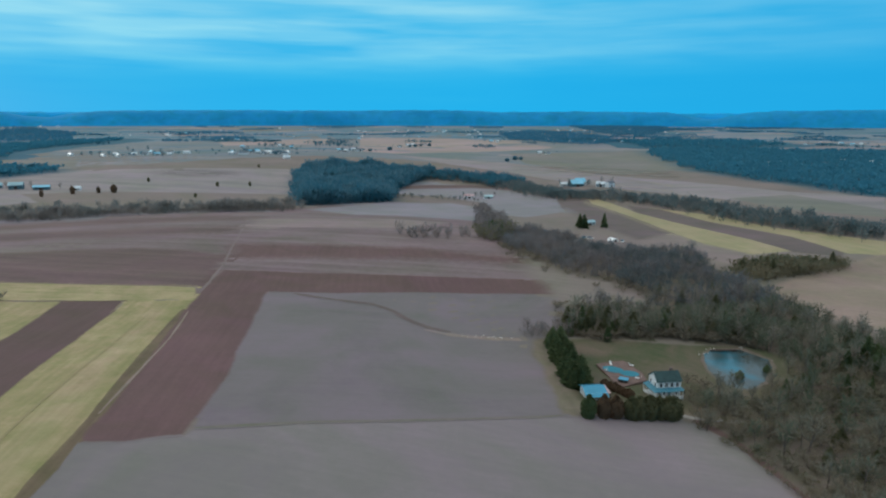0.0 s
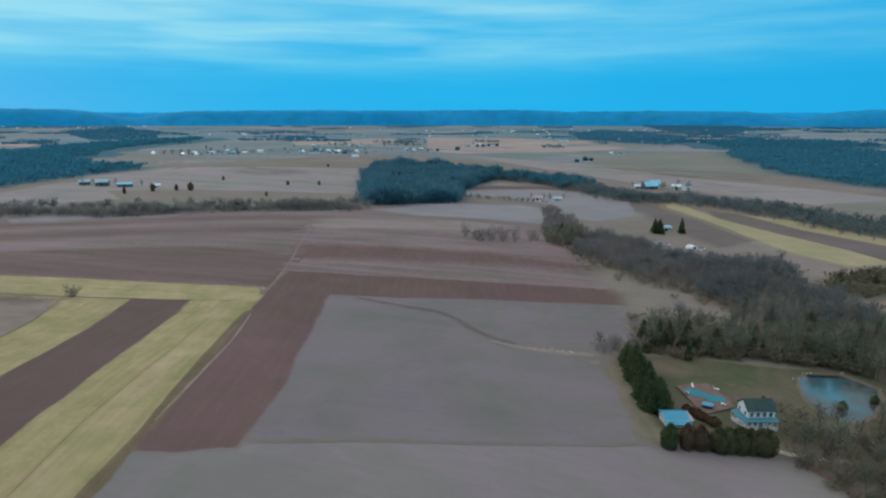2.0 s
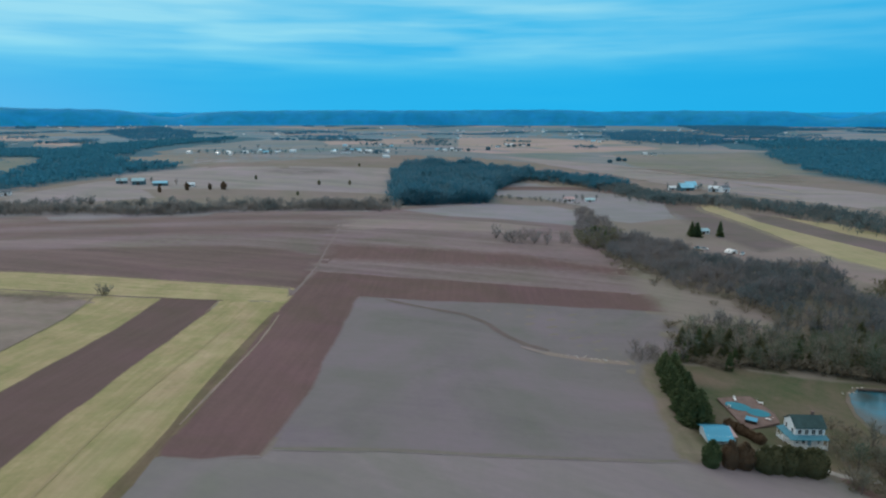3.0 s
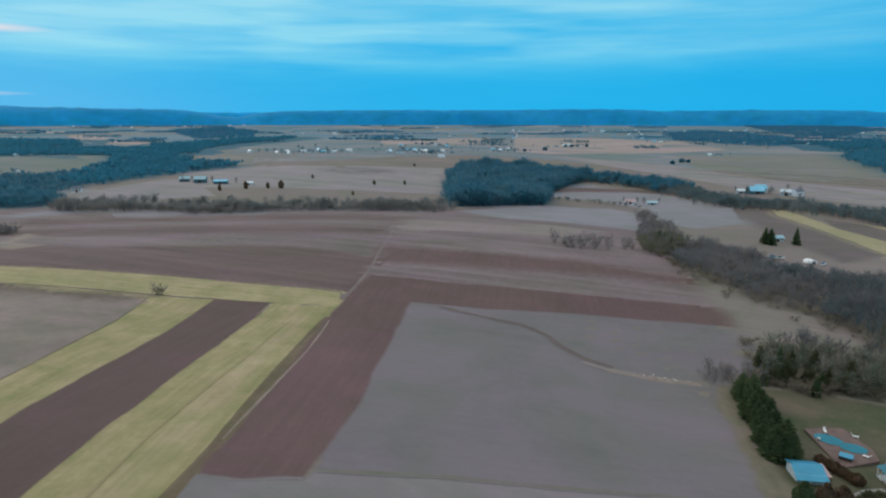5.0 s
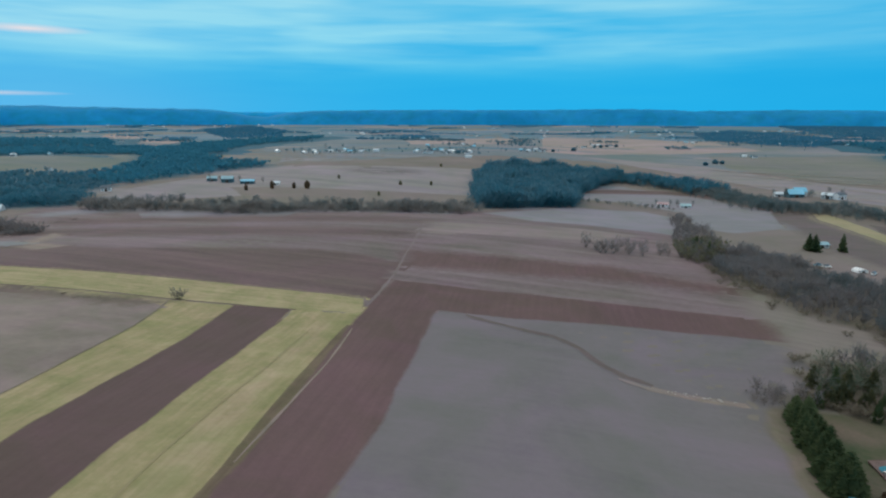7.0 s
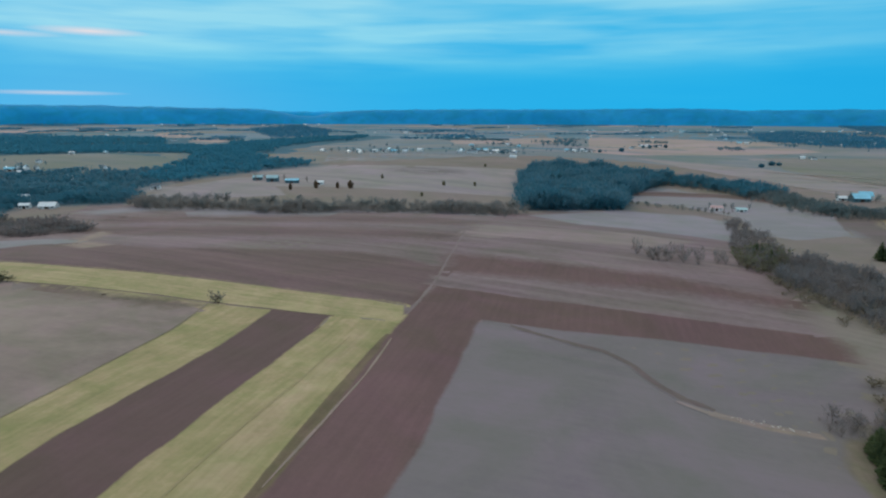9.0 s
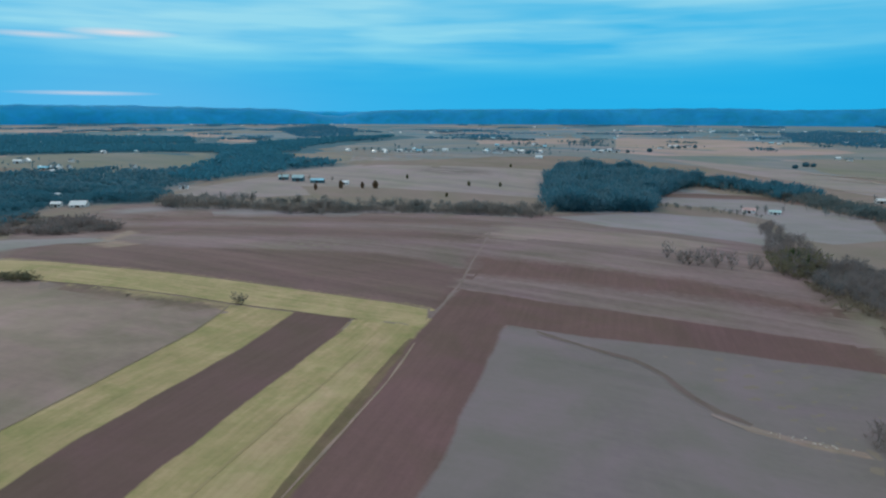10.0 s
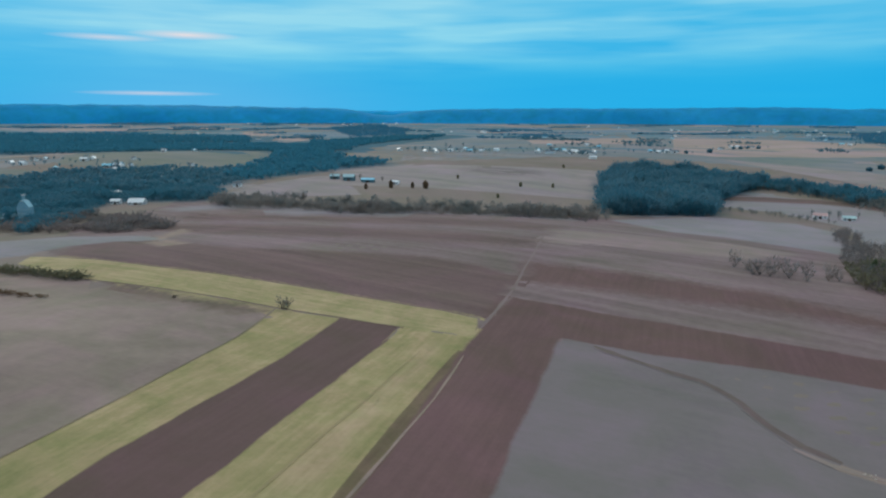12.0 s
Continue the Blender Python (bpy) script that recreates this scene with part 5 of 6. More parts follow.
def farmhouse():
    """Two-storey white house with a wrap-round porch."""
    root = tagged(new("farmhouse"), "white two-storey farmhouse with dark green roof and wrap-round porch", "house")
    w, d, eave, top = 3.9, 2.9, 5.5, 7.7
    part("wall", prism([(-d, -0.4), (d, -0.4), (d, eave), (0, top - 0.1), (-d, eave)], -w, w), WHITE_PAINT, root)
    root.children[0].matrix_basis = Matrix.Rotation(radians(90), 4, "Z")
    roof = part("roof", sloped(-w - 0.35, w + 0.35, -d - 0.4, eave - 0.2, 0, top), TEAL_ROOF, root, "dark green shingled roof")
    part("roof", sloped(-w - 0.35, w + 0.35, d + 0.4, eave - 0.2, 0, top), TEAL_ROOF, root, "dark green shingled roof")
    part("chimney", boxes((1.6, 0.2, top - 0.9, 2.3, 0.8, top + 0.8), (1.5, 0.1, top + 0.8, 2.4, 0.9, top + 0.95)), BRICK, roof, "short brick chimney")
    part("porch_roof", sloped(-w - 2.0, w + 0.4, -d - 1.9, 2.75, -d + 0.02, 3.25), PORCH_ROOF, root, "blue-green porch roof")
    side = sloped(-d - 0.02, d, -w - 2.0, 2.76, -w + 0.02, 3.26)
    turned(side, -90)
    made = part("porch_roof", side, PORCH_ROOF, root, "blue-green porch roof")
    part("porch_floor", boxes((-w - 1.85, -d - 1.75, -0.5, w + 0.3, -d, 0.35), (-w - 1.85, -d, -0.5, -w, d, 0.35)), PALE_WALL, root, "pale boarded porch floor")
    for x in np.linspace(-w - 1.7, w + 0.1, 6):
        part("porch_post", boxes((x - 0.09, -d - 1.68, 0.35, x + 0.09, -d - 1.5, 2.85), bevel=0.02), PLASTIC, root)
    for y in (-1.0, 0.9, 2.7):
        part("porch_post", boxes((-w - 1.79, y - 0.09, 0.35, -w - 1.61, y + 0.09, 2.85), bevel=0.02), PLASTIC, root)
    rail = [(-w - 1.7, -d - 1.64, 1.15, -0.9, -d - 1.54, 1.25), (1.2, -d - 1.64, 1.15, w + 0.1, -d - 1.54, 1.25), (-w - 1.75, -d - 1.53, 1.15, -w - 1.65, d - 0.3, 1.25)]
    rail += [(x, -d - 1.61, 0.35, x + 0.07, -d - 1.56, 1.15) for x in np.arange(-w - 1.6, w + 0.1, 0.3) if not -0.9 < x < 1.2]
    part("porch_rail", boxes(*rail), PLASTIC, root, "white porch railing")
    part("step", boxes((-0.8, -d - 2.65, -0.5, 1.1, -d - 1.75, 0.0), (-0.8, -d - 2.2, 0.0, 1.1, -d - 1.75, 0.18)), PALE_WALL, root)
    for x in (-2.7, -0.9, 0.9, 2.7):
        window(root, x, -d, 3.6, 0.9, 1.3, "front")
        window(root, x, d, 3.4, 0.9, 1.25, "back")
    for x in (-2.9, -1.3, 2.8):
        window(root, x, -d, 0.95, 0.95, 1.5, "front")
    for y in (-1.6, 1.6):
        window(root, -w, y, 3.5, 0.9, 1.2, "left")
        window(root, w, y, 3.5, 0.9, 1.2, "right")
    door = part("door", boxes((-0.3, -d - 0.07, 0.35, 0.65, -d + 0.05, 2.4)), TEAL_WALL, root, "blue-grey front door")
    part("handle", boxes((0.5, -d - 0.14, 1.3, 0.56, -d - 0.07, 1.45)), STEEL, door)
    set_down(root, 63.6, 165.6, 7)
    root.scale = (0.9, 0.9, 0.9)
    return root


farmhouse()


def garage():
    root = tagged(new("garage"), "low garage with a bright pale blue metal roof", "garage")
    part("wall", boxes((-3.4, -2.9, -0.5, 3.4, 2.9, 2.5)), PALE_WALL, root)
    front = part("roof", sloped(-4, 4, -4.3, 1.75, 0, 3.7, 0.1), BLUE_ROOF, root, "pale blue metal roof")
    back = part("roof", sloped(-4, 4, 3.5, 2.3, 0, 3.7, 0.1), BLUE_ROOF, root, "pale blue metal roof")
    for slope, sign in ((front, -1), (back, 1)):
        for x in np.arange(-3.6, 3.7, 0.9):
            part("seam", sloped(x - 0.03, x + 0.03, sign * (4.3 if sign < 0 else 3.5), 1.86 if sign < 0 else 2.41, 0, 3.81, 0.05), BLUE_ROOF, slope)
    for x in (-3.35, 3.25):
        part("gable", prism([(-2.9, 2.5), (2.9, 2.5), (0, 3.65)], x, x + 0.1), WHITE_PAINT, root).matrix_basis = Matrix.Rotation(radians(90), 4, "Z")
    door = part("door", boxes((-2.4, -2.98, -0.2, 0.6, -2.9, 2.1)), WHITE_PAINT, root, "white overhead door")
    for z in (0.35, 0.9, 1.45):
        part("panel_rib", boxes((-2.4, -3.01, z, 0.6, -2.98, z + 0.05)), PALE_WALL, door)
    window(root, 2.2, -2.9, 1.0, 0.9, 0.9, "front")
    part("lean_to", sloped(4.02, 5.4, -2.6, 2.1, 2.6, 2.5, 0.1), RED_ROOF, root, "dull red side roof")
    part("post", boxes((5.2, -2.5, -0.5, 5.35, -2.35, 2.15)), DARK_WOOD, root)
    part("post", boxes((5.2, 2.3, -0.5, 5.35, 2.45, 2.5)), DARK_WOOD, root)
    set_down(root, 41.8, 160.4, 6)
    root.scale = (0.8, 0.95, 0.85)
    return root


garage()


def slab(name, ring, thick, base, mat, label, category, kind=""):
    """A flat-topped shape that stands on the ground, its top at height base."""
    bm = bmesh.new()
    top = [bm.verts.new((x, y, base)) for x, y in ring]
    low = [bm.verts.new((x, y, base - thick)) for x, y in ring]
    bm.faces.new(top)
    for i in range(len(ring)):
        j = (i + 1) % len(ring)
        bm.faces.new((top[i], low[i], low[j], top[j]))
    return tagged(part(name, bm, mat, None), label, category, kind=kind)


def oval(cx, cy, a, b, turn, n=28, dent=0.0):
    pts = []
    for i in range(n):
        t = 2 * math.pi * i / n
        k = 1 - dent * math.cos(2 * t) ** 2
        x, y = a * math.cos(t) * k, b * math.sin(t) * k
        c, s = math.cos(radians(turn)), math.sin(radians(turn))
        pts.append((cx + x * c - y * s, cy + x * s + y * c))
    return pts


def pool_yard():
    ring = [(49.1, 185.9), (58.5, 188.7), (61.5, 178.7), (61.1, 173.5), (52.1, 168.4), (51, 172.2)]
    top = max(height(x, y) for x, y in ring) + 0.15
    slab("patio", ring, 2.0, top, BRICK, "red-brown brick patio round the pool", "patio", "structure")
    # bricks courses as low raised pavers along the rim
    for (ax, ay), (bx, by) in zip(ring, ring[1:] + ring[:1]):
        n = int(math.hypot(bx - ax, by - ay) / 0.6)
        turn = math.atan2(by - ay, bx - ax)
        for k in range(n):
            f = (k + 0.5) / n
            paver = part("paver", boxes((-0.28, -0.15, 0, 0.28, 0.15, 0.06), bevel=0.02), BRICK, bpy.data.objects["patio"])
            paver.matrix_basis = Matrix.Translation((ax + (bx - ax) * f, ay + (by - ay) * f, top)) @ Matrix.Rotation(turn, 4, "Z")
    root = tagged(new("swimming_pool"), "kidney-shaped swimming pool under a blue cover", "pool")
    ringa = oval(53.2, 181.4, 3.3, 2.4, -32)
    ringb = oval(57.4, 178.2, 2.9, 2.3, -15)
    for name, pts, z in (("basin", ringa, top + 0.10), ("basin", ringb, top + 0.095)):
        bm = bmesh.new()
        outer = [bm.verts.new((x, y, z - 0.06)) for x, y in pts]
        bm.faces.new(outer)
        bm.normal_update()
        rim = bmesh.ops.inset_region(bm, faces=bm.faces[:], thickness=0.3)
        for f in bm.faces:
            if len(f.verts) > 4:
                for v in f.verts:
                    v.co.z += 0.05
        part(name, bm, COVER, root, "blue covered basin")
    tub = tagged(new("hot_tub"), "square blue-covered hot tub beside the pool", "hot tub")
    part("shell", boxes((-1.3, -1.1, 0, 1.3, 1.1, 0.8), bevel=0.12), DARK_WOOD, tub)
    part("cover", boxes((-1.4, -1.2, 0.8, 1.4, 1.2, 0.95), bevel=0.05), BLUE_ROOF, tub, "pale blue padded cover")
    tub.matrix_basis = pose(53.9, 172.6, top, 0, 0, -25)
    for k, (x, y) in enumerate(((53.5, 185.4), (59.6, 184.2), (50.6, 180.4), (58.8, 174.3))):
        chair = tagged(new("lounge_chair"), "white plastic lounge chair beside the pool", "chair", "chairs round the pool")
        part("seat", boxes((-0.32, -0.9, 0.3, 0.32, 0.35, 0.4), bevel=0.03), PLASTIC, chair)
        back = part("backrest", boxes((-0.32, -0.04, 0, 0.32, 0.04, 0.75), bevel=0.03), PLASTIC, chair)
        back.matrix_basis = pose(0, 0.35, 0.36, -35)
        for sx in (-0.28, 0.28):
            for sy in (-0.8, 0.25):
                part("leg", boxes((sx - 0.03, sy - 0.03, 0, sx + 0.03, sy + 0.03, 0.3)), PLASTIC, chair)
        chair.matrix_basis = pose(x, y, top, 0, 0, k * 77)


pool_yard()


def pond():
    ring = [(86.4, 192.4), (89, 198.5), (93.3, 202.6), (103.1, 202.6), (107.9, 193.7), (106, 187), (103, 182.7), (98, 176), (92.6, 171.4), (88.2, 170.5), (84.8, 175.9), (84.6, 184)]
    level = max(height(x, y) for x, y in ring) + 0.05
    bank = [(94 + (x - 94) * 1.13, 187 + (y - 187) * 1.11) for x, y in ring]
    slab("pond_bank", bank, 4.0, level - 0.02, FLOOR_WOOD, "bare brown earth bank round the pond", "bank", "structure")
    dense = []
    for (ax, ay), (bx, by) in zip(ring, ring[1:] + ring[:1]):
        for k in range(6):
            x, y = ax + (bx - ax) * k / 6, ay + (by - ay) * k / 6
            push = 1 + 0.05 * noise.noise((x * 0.3, y * 0.3, 2))
            dense.append((94 + (x - 94) * push, 187 + (y - 187) * push))
    slab("pond", dense, 0.5, level + 0.03, WATER, "still blue-grey garden pond", "water", "structure")
    dock = tagged(new("dock"), "low dark wooden landing stage at the pond's edge", "dock")
    for k in range(9):
        part("board", boxes((k * 1.0, 0, 0.35, k * 1.0 + 0.92, 1.3, 0.43)), DARK_WOOD, dock)
    for x in (0.1, 4.4, 8.8):
        part("post", boxes((x - 0.08, 0.05, -1.2, x + 0.08, 0.21, 0.6)), DARK_WOOD, dock)
    dock.matrix_basis = pose(92.2, 200.6, level, 0, 0, 1)
    for x, y in ((91.5, 178.5), (102.5, 183.5)):
        stand("pond_shrub", BUSHES[:1], [(x, y)], 2.6, 3.2, BARK, NEEDLE, "dark evergreen shrub at the water's edge", "shrub", "pond shrubs", int(x))
    rng = np.random.default_rng(5)
    for k in range(14):
        x, y = bank[1 + k % 4][0] + rng.normal(0, 1.6), bank[1 + k % 4][1] + rng.normal(0, 1.0)
        rock(x, y, rng.uniform(0.2, 0.5), rng, "grey stone on the pond bank", "stones on the bank")


def rock(x, y, size, rng, label, group):
    bm = bmesh.new()
    bmesh.ops.create_icosphere(bm, subdivisions=1, radius=1)
    for v in bm.verts:
        v.co *= 0.75 + 0.5 * rng.random()
        v.co.z *= 0.6
    ob = part("stone", bm, STONE, None)
    ob.matrix_basis = Matrix.Translation((x, y, height(x, y) + size * 0.2)) @ Matrix.Rotation(rng.uniform(0, 6), 4, "Z") @ Matrix.Diagonal((size, size * 0.8, size, 1))
    tagged(ob, label, "stone", group)


pond()
rng = np.random.default_rng(8)
for k in range(34):
    f = rng.random()
    rock(6 + 20 * f + rng.normal(0, 0.6), 205.2 + 2.2 * f + rng.normal(0, 0.8), rng.uniform(0.15, 0.5) * (0.5 + f * 0.7), rng, "pale washed stone in the gully", "stones in the gully")

ribbon("driveway", [(46.4, 147.4), (48, 152), (49.8, 156.2), (53, 159), (57.5, 160.6)], 2.0, GRAVEL, "pale gravel drive beside the house", 5, "driveway")
ribbon("driveway", [(61, 152.5), (65.4, 149.8), (70, 149.3), (78, 148)], 1.5, GRAVEL, "pale gravel lane into the thicket", 5, "driveway")

# ---- garden trees ----
DEEP_GREEN = growth("deep_green_evergreen", (0.082, 0.09, 0.045), (0.165, 0.158, 0.085))
RNG2 = np.random.default_rng(21)
stand("clipped_evergreen", BUSHES, [(37.2, 145.8)], 6.2, 6.4, BARK, NEEDLE, "dark green pointed clipped evergreen by the field", "shrub", "evergreens before the house", 30, 0.8)
stand("clipped_evergreen", BUSHES[1:], [(41.3, 146.6), (44.4, 147.3)], 5.9, 6.5, BARK, RUSSET, "russet-brown rounded evergreen by the field", "shrub", "evergreens before the house", 31, 0.85)
stand("clipped_evergreen", BUSHES, [(48.7, 147.3), (51.0, 147.9), (53.5, 148.1), (56, 148.5), (58.6, 148.6), (60.2, 149.0)], 5.9, 6.6, BARK, DEEP_GREEN, "dark olive rounded evergreen of the garden hedge", "shrub", "evergreens before the house", 32, 0.95)
stand("brown_hedge_bush", BUSHES, [(47.3, 168.6), (48.5, 167.1), (49.5, 165.6), (50.4, 164.3), (51.3, 163.0), (52.3, 161.6)], 2.1, 2.8, BARK, RUSSET, "low russet-brown hedge bush beside the drive", "shrub", "brown garden hedge", 33, 1.3)
row = [(37.6 + RNG2.normal(0, 0.5) + s, 165.5 + 40 * k / 13 + RNG2.normal(0, 0.5)) for k in range(14) for s in (0, 3.0)]
stand("spruce", FIR, row, 6.5, 9, BARK, NEEDLE, "dark green spruce of the windbreak row", "tree", "windbreak of spruces", 34, 1.35)
stand("spruce", FIR, [(58.9, 210.1), (53.4, 227), (49, 221), (82.1, 219.2), (105, 220), (76.6, 220.5), (46, 214), (62, 216)], 6, 9, BARK, NEEDLE, "dark spruce at the wood's edge", "tree", "spruces at the wood edge", 35, 0.9)
stand("spruce", FIR, [(118.6, 188.2), (136, 187), (142, 205), (112, 215), (128, 150), (131, 155)], 6, 9, BARK, DEEP_GREEN, "dark evergreen among the bare thicket", "tree", "evergreens in the thicket", 36, 1.0)
stand("spruce", FIR, [(50, 218), (54, 222), (60, 219), (66, 222), (57, 228), (72, 224), (48, 228), (64, 230)], 5.5, 8, BARK, DEEP_GREEN, "dull green evergreen at the wood's edge", "tree", "spruces at the wood edge", 65, 1.2)
stand("bare_tree", BARE, [(78, 163), (80.5, 168), (82, 159), (84, 165), (76, 157), (86.5, 161)], 5, 8, BARK, TWIG, "slim leafless tree between house and pond", "tree", "trees between house and pond", 66, 1.1)
stand("spruce", FIR, [(100, 250), (110, 240), (118, 262), (125, 235), (95, 262), (132, 222), (88, 232), (104, 228)], 6, 9, BARK, DEEP_GREEN, "dull green evergreen inside the bare wood", "tree", "evergreens in the wood", 70, 1.1)
stand("thicket_evergreen", FIR, [(110, 160), (122, 172), (97, 138), (104, 149), (126, 183), (114, 178), (88, 128), (116, 140)], 3.5, 5.5, BARK, DEEP_GREEN, "dark olive evergreen bush in the thicket", "shrub", "evergreens in the thicket", 49, 1.35)
stand("bare_shrub", SHRUBS, [(77.6, 171.7), (69.4, 160.7), (73.8, 174.5), (72, 168), (75, 160), (76, 166)], 2, 4, BARK, TWIG_BRUSH, "leafless brown garden shrub", "shrub", "garden shrubs", 37, 1.2)
stand("bare_tree", BARE, [(36, 214), (31, 216), (42, 216), (45, 213)], 5, 7, TWIG_COOL, TWIG_COOL, "thin grey leafless tree by the gully", "tree", "trees by the gully", 38, 1.2)
woodland("gully_brush", scatter([(27, 209), (36, 208), (46, 211), (47, 221), (36, 222), (28, 217)], 1.9, RNG2), FINE_TREES, 1.8, 4.6, TWIG_COOL, "hazy grey brush between gully and windbreak", 67, 1.2)
stand("field_shrub", SHRUBS, [(-160.6, 213.2), (-159.6, 213.9)], 4.4, 5.4, BARK, TWIG, "leafless scrubby tree in the crop strip", "tree", "lone field shrubs", 39, 0.9)
woodland("field_brush", along([(-290, 184), (-266.4, 187.7), (-252, 189.8), (-236, 192.6)], 0.8, 3, RNG2), SHRUB_LOW, 2.5, 4.5, OLIVE_BRUSH, "olive-brown brush along the strip's end", 40, 1.2)
woodland("field_brush", along([(-246, 167.6), (-236.4, 170.3), (-225.7, 171.4)], 0.8, 2, RNG2), SHRUB_LOW, 0.8, 1.5, RUSSET, "low dark heap of brush in the fallow", 41, 1.6)
stand("field_tree", ROUND, [(-361, 759), (-269, 737), (-238, 762), (-300, 1012), (-745, 1051), (-252, 627)], 4.5, 6, BARK, DEEP_GREEN, "small dark tree alone in the stubble", "tree", "lone stubble trees", 43, 0.8)
stand("field_tree", ROUND, [(-389, 597), (-373, 621), (-354, 634), (-343, 642), (-341, 640)], 6.5, 9, BARK, RUSSET, "dark russet tree by the farmstead", "tree", "farmstead trees", 44, 0.7)
stand("spruce", FIR, [(119, 451)], 12, 13, BARK, NEEDLE, "tall dark spruce in the farmyard", "tree", "farmyard spruces", 45, 0.85)
stand("farmyard_evergreen", FIR[1:], [(103, 446), (100.5, 449)], 10.5, 12, BARK, NEEDLE, "broad shaggy dark evergreen in the farmyard", "tree", "farmyard spruces", 50, 1.15)
stand("spruce", FIR, [(30, 398), (35, 404), (38, 394), (33, 412)], 7, 10, BARK, NEEDLE, "dark spruce among the hill trees", "tree", "hill spruces", 46, 1.0)
# these far trees take BELT_TWIG, whose blue has the haze put in
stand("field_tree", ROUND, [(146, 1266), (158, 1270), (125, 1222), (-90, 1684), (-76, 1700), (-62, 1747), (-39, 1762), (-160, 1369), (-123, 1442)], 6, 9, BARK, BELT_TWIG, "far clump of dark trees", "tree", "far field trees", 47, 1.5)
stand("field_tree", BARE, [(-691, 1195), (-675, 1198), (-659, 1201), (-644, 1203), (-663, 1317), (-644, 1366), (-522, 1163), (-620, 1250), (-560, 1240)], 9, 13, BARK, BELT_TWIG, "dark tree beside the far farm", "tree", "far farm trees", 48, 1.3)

stand("farm_tree", BARE, [(183, 786), (187, 792), (203, 792), (213, 780), (163, 800), (152, 806), (196, 776)], 8, 12, BARK, ROW_TWIG, "bare tree among the farm buildings", "tree", "dairy farm trees", 61, 1.0)
stand("farm_tree", BARE, [(-490, 672), (-468, 662), (-440, 660), (-408, 658), (-472, 650)], 7, 10, BARK, HEDGE_TWIG, "bare tree beside the farmstead", "tree", "farmstead bare trees", 62, 1.0)
stand("farm_tree", BARE, [(38, 722), (24, 722), (60, 718), (44, 704)], 6, 9, BARK, ROW_TWIG, "bare tree by the red-roofed barn", "tree", "barn trees", 63, 1.0)
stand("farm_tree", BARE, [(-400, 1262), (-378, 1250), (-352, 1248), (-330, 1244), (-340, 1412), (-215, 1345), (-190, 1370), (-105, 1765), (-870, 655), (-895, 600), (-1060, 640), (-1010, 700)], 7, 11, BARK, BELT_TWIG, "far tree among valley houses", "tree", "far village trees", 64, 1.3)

inner = [p for p in scatter(NEAR_WOOD, 5.8, RNG2) if p[0] > 88]
stand("thicket_evergreen", FIR, inner[::6], 3, 5.5, BARK, DEEP_GREEN, "dark olive evergreen bush in the thicket", "shrub", "evergreens in the thicket", 91, 1.35)
stand("thicket_cedar", FIR, inner[3::11], 5, 8, BARK, NEEDLE, "dark green cedar rising from the thicket", "tree", "cedars in the thicket", 92, 0.9)
stand("spruce", FIR, [(136.7, 188.3), (138.5, 183.2), (134.2, 178.6), (141.6, 190.4), (144, 182), (139, 172)], 8, 12, BARK, NEEDLE, "large dark evergreen beyond the pond", "tree", "evergreens beyond the pond", 93, 1.1)
stand("wood_evergreen", FIR, [(-147, 786), (-143, 792), (-151, 795), (-139, 781)], 21, 25, BARK, CENTRAL_DARK, "dark evergreen standing in the bare wood", "tree", "evergreens in the far wood", 94, 1.0)

edge = [(48 + 3.4 * k + RNG2.normal(0, 1.5), 219 + 3 * math.sin(k) + RNG2.normal(0, 3)) for k in range(20)]
stand("wood_cedar", FIR, edge, 3.5, 6.5, BARK, DEEP_GREEN, "low dull green cedar under the wood's edge", "tree", "cedars at the wood edge", 96, 1.4)
stand("hedge_cedar", FIR, [(152, 306), (160, 312), (171, 318), (183, 314), (196, 318), (207, 321), (166, 303), (178, 304)], 5, 9, BARK, DEEP_GREEN, "dull green cedar rising from the slope hedge", "tree", "cedars in the slope hedge", 95, 1.1)

# ---- farms and far houses ----


def barn(x, y, turn, long, wide, tall, rise, wall_mat, roof_mat, label, name="barn", doors=True):
    """A gabled building: walls, two roof slopes, doors and windows."""
    root = tagged(new(name), label, name.replace("_", " "), "")
    a, b = long / 2, wide / 2
    wall = part("wall", prism([(-b, -1), (b, -1), (b, tall), (0, tall + rise), (-b, tall)], -a, a), wall_mat, root)
    wall.matrix_basis = Matrix.Rotation(radians(90), 4, "Z")
    o, k = 0.4, 0.4 * rise / b
    for sign in (-1, 1):
        part("roof", sloped(-a - o, a + o, sign * (b + o), tall - k, 0, tall + rise, 0.15), roof_mat, root)
    if doors:
        part("door", boxes((-long * 0.12, -b - 0.08, -0.5, long * 0.12, -b, min(3.2, tall * 0.8))), DARK_WOOD, root, "dark doorway")
        for s in (-0.34, 0.34):
            part("window", boxes((long * s - 0.6, -b - 0.05, tall * 0.4, long * s + 0.6, -b, tall * 0.4 + 1.1)), GLASS, root)
    return set_down(root, x, y, turn)


